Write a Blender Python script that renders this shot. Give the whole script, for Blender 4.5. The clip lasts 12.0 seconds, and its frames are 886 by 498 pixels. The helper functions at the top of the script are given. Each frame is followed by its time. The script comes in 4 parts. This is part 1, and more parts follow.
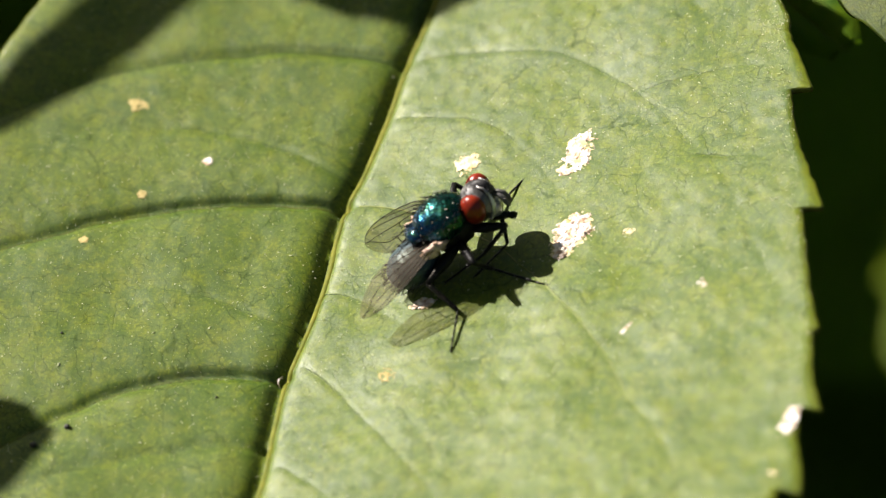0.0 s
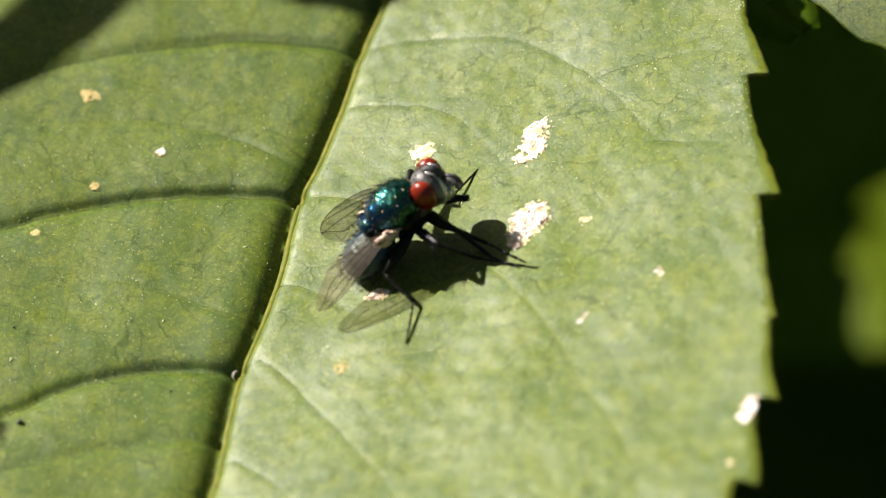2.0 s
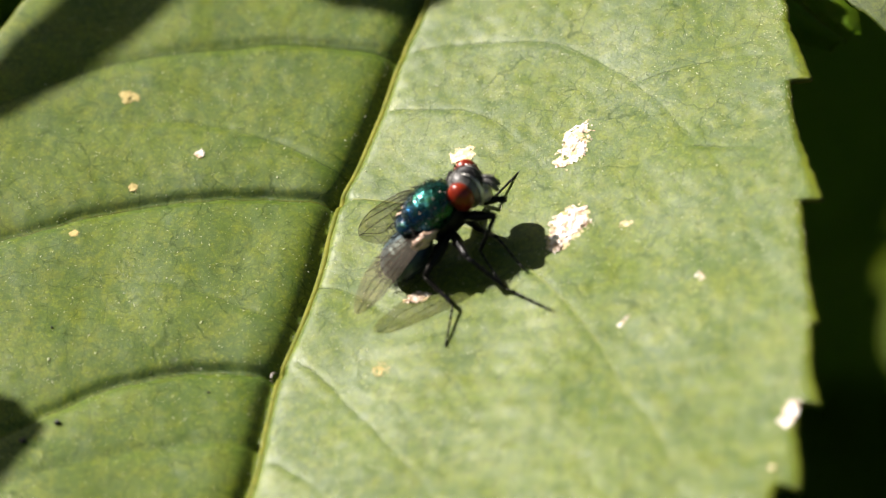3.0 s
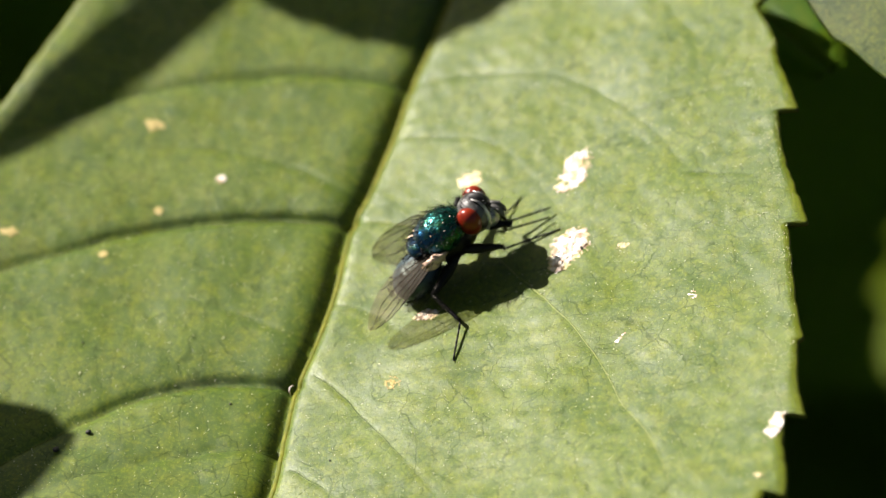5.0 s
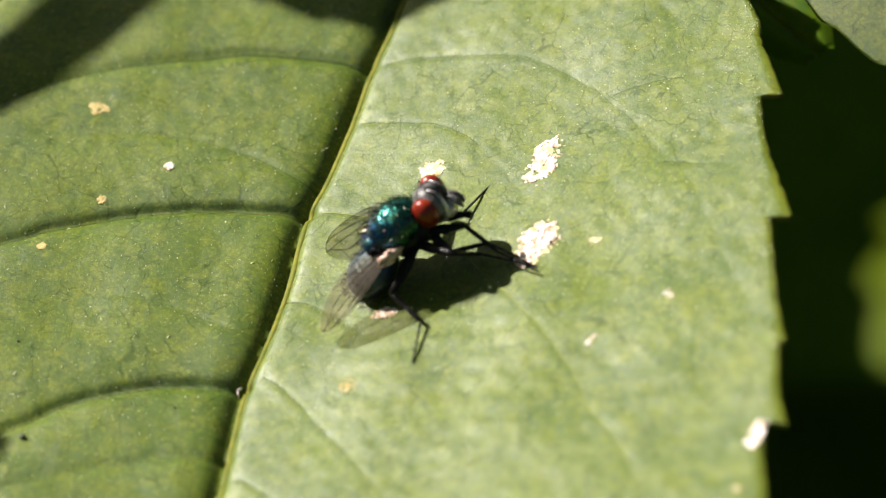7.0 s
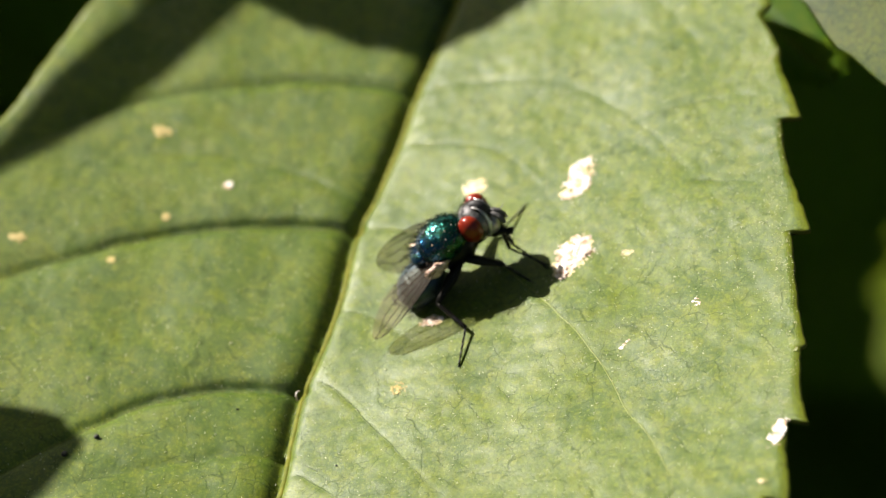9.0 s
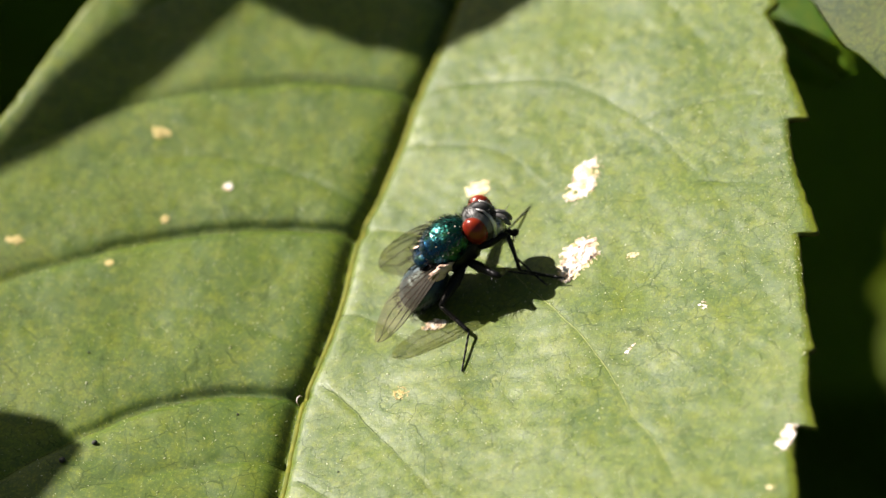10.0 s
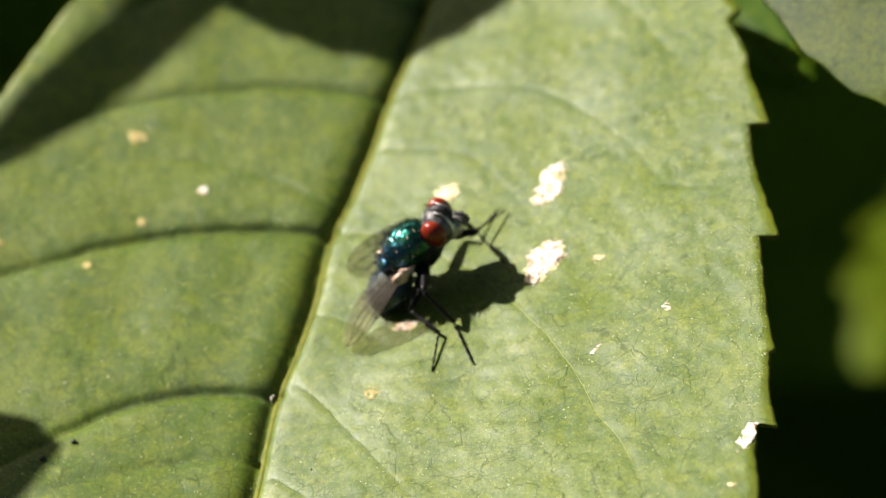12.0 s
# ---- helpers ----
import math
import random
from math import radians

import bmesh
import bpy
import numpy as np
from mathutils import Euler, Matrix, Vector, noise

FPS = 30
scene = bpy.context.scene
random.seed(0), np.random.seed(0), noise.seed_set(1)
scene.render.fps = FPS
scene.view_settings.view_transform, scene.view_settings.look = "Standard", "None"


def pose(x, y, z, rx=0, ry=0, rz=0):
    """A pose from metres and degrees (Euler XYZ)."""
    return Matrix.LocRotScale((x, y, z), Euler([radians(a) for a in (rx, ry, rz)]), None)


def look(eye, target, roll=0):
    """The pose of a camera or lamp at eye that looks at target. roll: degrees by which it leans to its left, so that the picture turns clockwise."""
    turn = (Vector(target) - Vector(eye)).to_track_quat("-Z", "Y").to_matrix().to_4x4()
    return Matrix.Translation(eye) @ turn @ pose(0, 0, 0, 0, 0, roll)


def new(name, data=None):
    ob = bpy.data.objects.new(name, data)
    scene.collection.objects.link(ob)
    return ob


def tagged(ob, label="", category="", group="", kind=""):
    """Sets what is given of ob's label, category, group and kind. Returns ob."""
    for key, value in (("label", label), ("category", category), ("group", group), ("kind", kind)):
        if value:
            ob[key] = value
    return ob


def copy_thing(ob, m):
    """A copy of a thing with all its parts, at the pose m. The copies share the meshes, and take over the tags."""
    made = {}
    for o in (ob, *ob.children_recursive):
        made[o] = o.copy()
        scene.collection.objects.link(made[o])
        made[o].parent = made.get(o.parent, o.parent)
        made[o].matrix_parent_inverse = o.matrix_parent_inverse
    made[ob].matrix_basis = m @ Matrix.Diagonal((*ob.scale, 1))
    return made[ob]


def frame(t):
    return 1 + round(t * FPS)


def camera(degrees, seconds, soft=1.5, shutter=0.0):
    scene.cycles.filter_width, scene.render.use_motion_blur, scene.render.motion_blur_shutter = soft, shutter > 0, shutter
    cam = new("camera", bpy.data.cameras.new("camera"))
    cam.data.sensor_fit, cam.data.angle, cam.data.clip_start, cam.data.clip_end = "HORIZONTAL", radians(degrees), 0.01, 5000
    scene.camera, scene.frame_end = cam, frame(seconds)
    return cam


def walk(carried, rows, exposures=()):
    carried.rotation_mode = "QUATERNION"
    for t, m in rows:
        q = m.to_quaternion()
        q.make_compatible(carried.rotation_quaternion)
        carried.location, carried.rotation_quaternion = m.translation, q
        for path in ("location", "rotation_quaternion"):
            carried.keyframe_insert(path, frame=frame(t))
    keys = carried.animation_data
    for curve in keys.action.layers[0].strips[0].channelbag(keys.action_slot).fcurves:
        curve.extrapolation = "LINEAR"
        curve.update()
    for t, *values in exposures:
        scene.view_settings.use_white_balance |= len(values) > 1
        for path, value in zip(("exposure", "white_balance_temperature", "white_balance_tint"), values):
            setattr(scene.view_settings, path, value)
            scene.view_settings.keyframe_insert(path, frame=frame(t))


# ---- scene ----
MM = 0.001  # all plan numbers below are in millimetres

# The hand-held close-up lens: seconds, eye, target, roll
PATH = [
    (0, (0.00, -112.47, 136.39), (0.00, 0.14, -0.17), -14.04),
    (0.5, (-0.37, -111.75, 136.23), (0.19, 0.49, -0.64), -13.79),
    (1, (1.47, -110.88, 133.95), (1.21, 1.80, -2.55), -14.12),
    (1.5, (1.98, -110.39, 133.11), (1.70, 1.97, -3.65), -14.51),
    (2, (1.29, -111.25, 135.28), (2.55, 0.15, -2.26), -14.06),
    (2.5, (0.20, -111.29, 134.20), (0.90, 1.14, -2.51), -13.95),
    (3, (0.10, -111.54, 134.29), (0.21, 1.17, -2.19), -14.07),
    (3.2, (1.31, -111.59, 134.62), (1.31, 0.80, -2.12), -14.24),
    (4.8, (0.49, -118.29, 144.28), (1.01, -5.63, 7.77), -13.98),
    (5, (0.22, -117.90, 142.97), (0.03, -4.61, 6.98), -14.18),
    (5.5, (3.54, -115.65, 139.60), (3.38, -2.85, 3.20), -14.43),
    (6, (1.83, -112.83, 136.13), (2.20, -0.12, -0.35), -14.16),
    (6.5, (1.73, -111.75, 135.22), (2.14, 0.58, -1.57), -14.15),
    (7, (2.14, -110.06, 134.53), (2.31, 1.97, -2.50), -13.77),
    (7.5, (0.63, -109.27, 132.85), (0.27, 3.17, -3.84), -14.04),
    (7.7, (1.08, -110.82, 133.32), (0.63, 2.18, -2.91), -14.12),
    (9.3, (-0.29, -118.44, 145.59), (-0.26, -5.38, 9.40), -14.02),
    (9.5, (0.95, -117.63, 145.02), (0.82, -5.02, 8.47), -14.23),
    (10, (-0.29, -116.38, 142.80), (-0.36, -3.34, 6.60), -14.07),
    (10.5, (0.54, -116.32, 143.63), (0.24, -3.77, 7.03), -14.19),
    (11, (1.65, -115.90, 143.07), (1.81, -3.71, 6.18), -14.13),
    (11.5, (1.57, -117.50, 144.44), (1.57, -5.02, 7.78), -14.26),
    (12, (-0.09, -118.44, 147.09), (1.52, -6.48, 10.01), -13.51),
]
cam = camera(18.0, 12.0, soft=1.25)
cam.data.dof.use_dof = True
cam.data.dof.focus_distance = 176.2 * MM
cam.data.dof.aperture_fstop = 24.0
walk(cam, [(t, look(Vector(e) * MM, Vector(g) * MM, roll)) for t, e, g, roll in PATH], exposures=[(0, 1.71, 6720, 14), (12, 1.71, 6720, 14)])

# ---- light: low sun from behind, through a clear sky ----
SUN_WAY = Vector((-0.86, 0.89, 1.0)).normalized()  # towards the sun
world = bpy.data.worlds.new("world")
scene.world = world
world.use_nodes = True
wn = world.node_tree
sky = wn.nodes.new("ShaderNodeTexSky")
sky.sky_type = "NISHITA"
sky.sun_disc = False
sky.dust_density = 4.0
sky.sun_elevation = math.asin(SUN_WAY.z)
sky.sun_rotation = math.atan2(SUN_WAY.x, SUN_WAY.y)
wn.links.new(sky.outputs["Color"], wn.nodes["Background"].inputs["Color"])
wn.nodes["Background"].inputs["Strength"].default_value = 0.017
sun = new("sun", bpy.data.lights.new("sun", "SUN"))
sun.data.energy = 4.0
sun.data.angle = radians(0.53)
sun.data.color = (1.0, 0.96, 0.90)
sun.matrix_world = look(SUN_WAY * 2, (0, 0, 0))


# ---- materials ----
class Nodes:
    """A small builder for node materials. Coordinates are the object's, in millimetres."""

    def __init__(self, name):
        self.mat = bpy.data.materials.new(name)
        self.mat.use_nodes = True
        self.tree = self.mat.node_tree
        self.bsdf = self.tree.nodes["Principled BSDF"]
        self.out = self.tree.nodes["Material Output"]
        co = self.node("ShaderNodeTexCoord")
        sc = self.node("ShaderNodeVectorMath")
        sc.operation = "SCALE"
        self.link(co.outputs["Object"], sc.inputs[0])
        sc.inputs["Scale"].default_value = 1000.0
        self.co = sc.outputs[0]

    def node(self, kind):
        return self.tree.nodes.new(kind)

    def link(self, a, b):
        self.tree.links.new(a, b)

    def put(self, socket, value):
        if isinstance(value, bpy.types.NodeSocket):
            self.link(value, socket)
        else:
            socket.default_value = value

    def noise(self, scale, detail=3.0, rough=0.55, co=None, distortion=0.0):
        n = self.node("ShaderNodeTexNoise")
        self.link(co or self.co, n.inputs["Vector"])
        n.inputs["Scale"].default_value = scale
        n.inputs["Detail"].default_value = detail
        n.inputs["Roughness"].default_value = rough
        n.inputs["Distortion"].default_value = distortion
        return n.outputs["Fac"]

    def edges(self, scale, co=None, rand=1.0):
        n = self.node("ShaderNodeTexVoronoi")
        n.feature = "DISTANCE_TO_EDGE"
        self.link(co or self.co, n.inputs["Vector"])
        n.inputs["Scale"].default_value = scale
        n.inputs["Randomness"].default_value = rand
        return n.outputs["Distance"]

    def cells(self, scale, co=None):
        n = self.node("ShaderNodeTexVoronoi")
        self.link(co or self.co, n.inputs["Vector"])
        n.inputs["Scale"].default_value = scale
        return n.outputs["Distance"]

    def warp(self, scale, amount):
        n = self.node("ShaderNodeTexNoise")
        self.link(self.co, n.inputs["Vector"])
        n.inputs["Scale"].default_value = scale
        m = self.node("ShaderNodeVectorMath")
        m.operation = "MULTIPLY_ADD"
        self.link(n.outputs["Color"], m.inputs[0])
        m.inputs[1].default_value = (amount,) * 3
        self.link(self.co, m.inputs[2])
        return m.outputs[0]

    def ramp(self, fac, lo, hi, a=0.0, b=1.0):
        n = self.node("ShaderNodeMapRange")
        n.interpolation_type = "SMOOTHSTEP"
        self.link(fac, n.inputs["Value"])
        n.inputs["From Min"].default_value, n.inputs["From Max"].default_value = lo, hi
        n.inputs["To Min"].default_value, n.inputs["To Max"].default_value = a, b
        return n.outputs["Result"]

    def mix(self, fac, a, b, blend="MIX"):
        n = self.node("ShaderNodeMix")
        n.data_type, n.blend_type = "RGBA", blend
        self.put(n.inputs[0], fac)
        self.put(n.inputs[6], (*a, 1) if isinstance(a, tuple) else a)
        self.put(n.inputs[7], (*b, 1) if isinstance(b, tuple) else b)
        return n.outputs[2]

    def math(self, op, a, b=0.0):
        n = self.node("ShaderNodeMath")
        n.operation = op
        self.put(n.inputs[0], a)
        self.put(n.inputs[1], b)
        return n.outputs[0]

    def attr(self, name):
        n = self.node("ShaderNodeAttribute")
        n.attribute_name = name
        return n.outputs["Fac"]

    def bump(self, height, distance, strength=1.0, normal=None):
        n = self.node("ShaderNodeBump")
        self.link(height, n.inputs["Height"])
        n.inputs["Distance"].default_value = distance * MM
        n.inputs["Strength"].default_value = strength
        if normal:
            self.link(normal, n.inputs["Normal"])
        return n.outputs["Normal"]

    def set(self, **values):
        names = dict(color="Base Color", rough="Roughness", metal="Metallic", spec="Specular IOR Level", normal="Normal",
                     alpha="Alpha", coat="Coat Weight", coat_rough="Coat Roughness", trans="Transmission Weight", ior="IOR",
                     sss="Subsurface Weight", coat_normal="Coat Normal", sheen="Sheen Weight", tint="Specular Tint")
        for key, v in values.items():
            self.put(self.bsdf.inputs[names[key]], (*v, 1) if isinstance(v, tuple) else v)
        return self

    def translucent(self, color, weight, normal=None):
        """Light that comes through a thin blade, added to the surface."""
        t = self.node("ShaderNodeBsdfTranslucent")
        self.put(t.inputs["Color"], (*color, 1) if isinstance(color, tuple) else color)
        m = self.node("ShaderNodeMixShader")
        m.inputs[0].default_value = weight
        self.link(self.bsdf.outputs[0], m.inputs[1])
        self.link(t.outputs[0], m.inputs[2])
        self.link(m.outputs[0], self.out.inputs["Surface"])
        return self


def leaf_material(name, dark, light, fine=True, gloss=0.5, through_color=None, through_share=0.20):
    n = Nodes(name)
    big, mid = n.noise(0.16, 3), n.noise(0.7, 4, 0.6)
    c = n.mix(n.ramp(big, 0.35, 0.65), dark, light)
    c = n.mix(n.ramp(mid, 0.46, 0.64, 0, 0.8), c, (light[0] * 1.30, light[1] * 1.10, light[2] * 0.6))
    c = n.mix(n.ramp(n.noise(0.38, 4, 0.6), 0.50, 0.64, 0, 0.5), c, (dark[0] * 0.80, dark[1] * 0.92, dark[2] * 3.0))
    c = n.mix(n.ramp(n.noise(1.7, 3, 0.6), 0.52, 0.66, 0, 0.55), c, (light[0] * 1.45, light[1] * 1.20, light[2] * 0.5))
    if fine:
        # veinlets: a net of crooked lines at three scales, stronger here and weaker there
        w = n.warp(0.9, 0.9)
        w2 = n.node("ShaderNodeTexNoise")
        n.link(n.co, w2.inputs["Vector"])
        w2.inputs["Scale"].default_value = 3.0
        shake = n.node("ShaderNodeVectorMath")
        shake.operation = "MULTIPLY_ADD"
        n.link(w2.outputs["Color"], shake.inputs[0])
        shake.inputs[1].default_value = (0.22,) * 3
        n.link(w, shake.inputs[2])
        flat = n.node("ShaderNodeVectorMath")
        flat.operation = "MULTIPLY"
        n.link(shake.outputs[0], flat.inputs[0])
        flat.inputs[1].default_value = (1.0, 0.85, 0.35)
        long = n.node("ShaderNodeVectorMath")
        long.operation = "MULTIPLY"
        n.link(flat.outputs[0], long.inputs[0])
        long.inputs[1].default_value = (0.55, 1.1, 1.0)
        e1, e2, e3 = n.edges(0.36, flat.outputs[0]), n.edges(1.25, long.outputs[0]), n.cells(4.2, flat.outputs[0])
        some = n.ramp(n.noise(0.45, 2), 0.40, 0.60, 0.15, 1.0)
        some2 = n.ramp(n.noise(1.0, 2), 0.46, 0.60, 0.05, 1.0)
        ink = (dark[0] * 0.30, dark[1] * 0.38, dark[2] * 0.8)
        l1 = n.math("MULTIPLY", n.ramp(e1, 0.003, 0.018, 1, 0), n.math("MULTIPLY", some, 0.66))
        l2 = n.math("MULTIPLY", n.ramp(e2, 0.006, 0.045, 1, 0), n.math("MULTIPLY", some2, 0.58))
        lines = n.math("MAXIMUM", l1, l2)
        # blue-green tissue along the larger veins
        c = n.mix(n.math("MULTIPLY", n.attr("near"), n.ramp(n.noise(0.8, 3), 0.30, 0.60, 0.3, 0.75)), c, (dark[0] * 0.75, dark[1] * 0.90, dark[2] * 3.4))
        # pale grains of wax on the cells, with their glints put into the colour
        grain = n.ramp(n.noise(4.6, 3, 0.8), 0.50, 0.66)
        c = n.mix(n.math("MULTIPLY", grain, 0.62), c, (light[0] * 1.75, light[1] * 1.55, light[2] * 1.6))
        c = n.mix(n.ramp(n.noise(3.2, 3, 0.6), 0.52, 0.70, 0, 0.42), c, (dark[0] * 0.62, dark[1] * 0.74, dark[2] * 1.6))
        c = n.mix(n.ramp(e3, 0.30, 0.62, 0, 0.40), c, (dark[0] * 0.55, dark[1] * 0.66, dark[2] * 1.4))
        c = n.mix(lines, c, ink)
        c = n.mix(n.attr("vein"), c, (light[0] * 1.4, light[1] * 1.05, light[2] * 0.6))
        # papillae: tiny shining points
        dots = n.ramp(n.cells(4.6), 0.02, 0.20, 1, 0)
        nm = n.bump(n.math("SUBTRACT", 1.0, lines), 0.008, 0.8)
        nm = n.bump(n.noise(7.0, 3, 0.75), 0.024, 0.9, nm)
        nm = n.bump(dots, 0.020, 0.8, nm)
        # a wax bloom of tiny facets, each with its own glint
        facets = n.bump(n.noise(9.0, 3, 0.8), 0.075, 1.0, n.bump(n.cells(5.0), 0.05, 1.0))
        n.set(coat=n.ramp(n.noise(0.5, 3), 0.35, 0.65, 0.12, 0.30), coat_rough=0.24, coat_normal=facets)
        n.set(color=c, normal=nm, rough=n.math("SUBTRACT", 0.44, n.math("MULTIPLY", dots, 0.22)), spec=n.math("SUBTRACT", gloss, n.math("MULTIPLY", lines, gloss * 0.8)))
    else:
        n.set(color=c, rough=0.5, spec=gloss)
    return n.translucent(through_color or c, through_share).mat


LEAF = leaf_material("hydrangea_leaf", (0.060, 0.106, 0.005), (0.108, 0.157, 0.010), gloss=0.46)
LEAF_OVER = leaf_material("thin_hanging_leaf", (0.060, 0.106, 0.005), (0.106, 0.158, 0.010), fine=False, gloss=0.3, through_color=(0.30, 0.40, 0.006), through_share=0.55)
LEAF_YOUNG = leaf_material("young_leaf", (0.085, 0.140, 0.006), (0.120, 0.180, 0.01), fine=False, gloss=0.1)
LEAF_DARK = leaf_material("understory_leaf", (0.055, 0.125, 0.008), (0.085, 0.155, 0.012), fine=False, gloss=0.12, through_color=(0.18, 0.38, 0.008), through_share=0.28)


def plain(name, a, b, rough, scale=2.0, bump=0.05, spec=0.5):
    n = Nodes(name)
    n.set(color=n.mix(n.ramp(n.noise(scale, 4), 0.35, 0.65), a, b), rough=rough, spec=spec, normal=n.bump(n.noise(scale * 3, 3), bump))
    return n.mat


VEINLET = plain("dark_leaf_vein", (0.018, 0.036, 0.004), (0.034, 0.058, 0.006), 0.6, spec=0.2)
RIB = plain("leaf_rib", (0.080, 0.095, 0.008), (0.135, 0.135, 0.014), 0.65, 1.5, 0.03, 0.15)
OLIVE_RIB = plain("olive_side_vein", (0.050, 0.062, 0.006), (0.085, 0.09, 0.010), 0.6, 1.5, 0.03, 0.2)
SIDE_RIB = plain("pale_side_vein", (0.14, 0.17, 0.03), (0.22, 0.23, 0.07), 0.55, 1.5, 0.03, 0.3)
DEAD = plain("bleached_tissue", (0.50, 0.32, 0.20), (0.90, 0.84, 0.79), 0.7, 2.2, 0.05)
CREAM = plain("cream_tissue", (0.40, 0.30, 0.12), (0.72, 0.60, 0.36), 0.7, 1.8, 0.03)
TAN = plain("tan_tissue", (0.30, 0.24, 0.07), (0.46, 0.36, 0.14), 0.7, 1.8, 0.05)
WAX = plain("pale_wax", (0.34, 0.38, 0.16), (0.66, 0.66, 0.44), 0.35, 1.5, 0.02, 0.6)
FRASS = plain("black_dropping", (0.006, 0.006, 0.005), (0.02, 0.018, 0.014), 0.6, 6.0, 0.03)


def part(name, bm, material, parent, label="", at=None, smooth=True):
    """Links a bmesh, drawn in millimetres, as one mesh object under a thing or a part."""
    for v in bm.verts:
        v.co *= MM
    for f in bm.faces:
        f.smooth = smooth
    me = bpy.data.meshes.new(name)
    bm.to_mesh(me)
    bm.free()
    me.materials.append(material)
    ob = new(name, me)
    ob.parent = parent
    if at is not None:
        ob.matrix_basis = at
    return tagged(ob, label)


def blob(bm, c, r, turn=None, seg=24, rings=16, shape=None):
    """An ellipsoid with radii r at c; shape(unit vector) may scale it point by point."""
    made = bmesh.ops.create_uvsphere(bm, u_segments=seg, v_segments=rings, radius=1)["verts"]
    m = turn or Matrix()
    for v in made:
        k = shape(v.co) if shape else 1.0
        v.co = Vector(c) + m.to_3x3() @ Vector((v.co.x * r[0] * k, v.co.y * r[1] * k, v.co.z * r[2] * k))
    return made


def tube(bm, pts, radii, seg=8):
    """A tapered tube along points, closed at both ends."""
    pts = [Vector(p) for p in pts]
    rings = []
    for i, p in enumerate(pts):
        d = (pts[min(i + 1, len(pts) - 1)] - pts[max(i - 1, 0)]).normalized()
        a = d.orthogonal().normalized()
        if i:
            a = (side - d * side.dot(d)).normalized()
        side = a
        b = d.cross(a)
        rings.append([bm.verts.new(p + radii[i] * (math.cos(q) * a + math.sin(q) * b)) for q in np.linspace(0, 2 * math.pi, seg, False)])
    for lo, hi in zip(rings, rings[1:]):
        for j in range(seg):
            bm.faces.new((lo[j], lo[(j + 1) % seg], hi[(j + 1) % seg], hi[j]))
    bm.faces.new(rings[0][::-1])
    bm.faces.new(rings[-1])


def spline(pts, n):
    """A smooth curve (Catmull-Rom) of n points through the given ones."""
    p = np.array(pts, float)
    p = np.vstack([2 * p[0] - p[1], p, 2 * p[-1] - p[-2]])
    out = []
    for u in np.linspace(0, len(p) - 3 - 1e-9, n):
        i, f = int(u), u - int(u)
        a, b, c, d = p[i : i + 4]
        out.append(0.5 * (2 * b + (c - a) * f + (2 * a - 5 * b + 4 * c - d) * f * f + (3 * b - a - 3 * c + d) * f**3))
    return np.array(out)


# ---- the leaf on which the fly sits ----
# Blade coordinates: s across (to the right of the midrib), t along the midrib towards the leaf's base.
MID = Vector((-5.43, 5.31))
ACROSS, ALONG = Vector((0.8985, -0.4390)), Vector((0.4390, 0.8985))
LEAF_POSE = Matrix(((ACROSS.x, ALONG.x, 0, MID.x * MM), (ACROSS.y, ALONG.y, 0, MID.y * MM), (0, 0, 1, 0), (0, 0, 0, 1)))
MIDRIB = [(1.4, -70), (1.6, -40), (1.3, -23), (0.8, -18.6), (0.25, -13.9), (0.45, -10.7), (0.4, -5.6), (0, 0), (0.4, 3.3), (0.7, 8.1), (0.8, 12.5), (1.2, 16.5), (1.6, 24), (1.8, 34)]
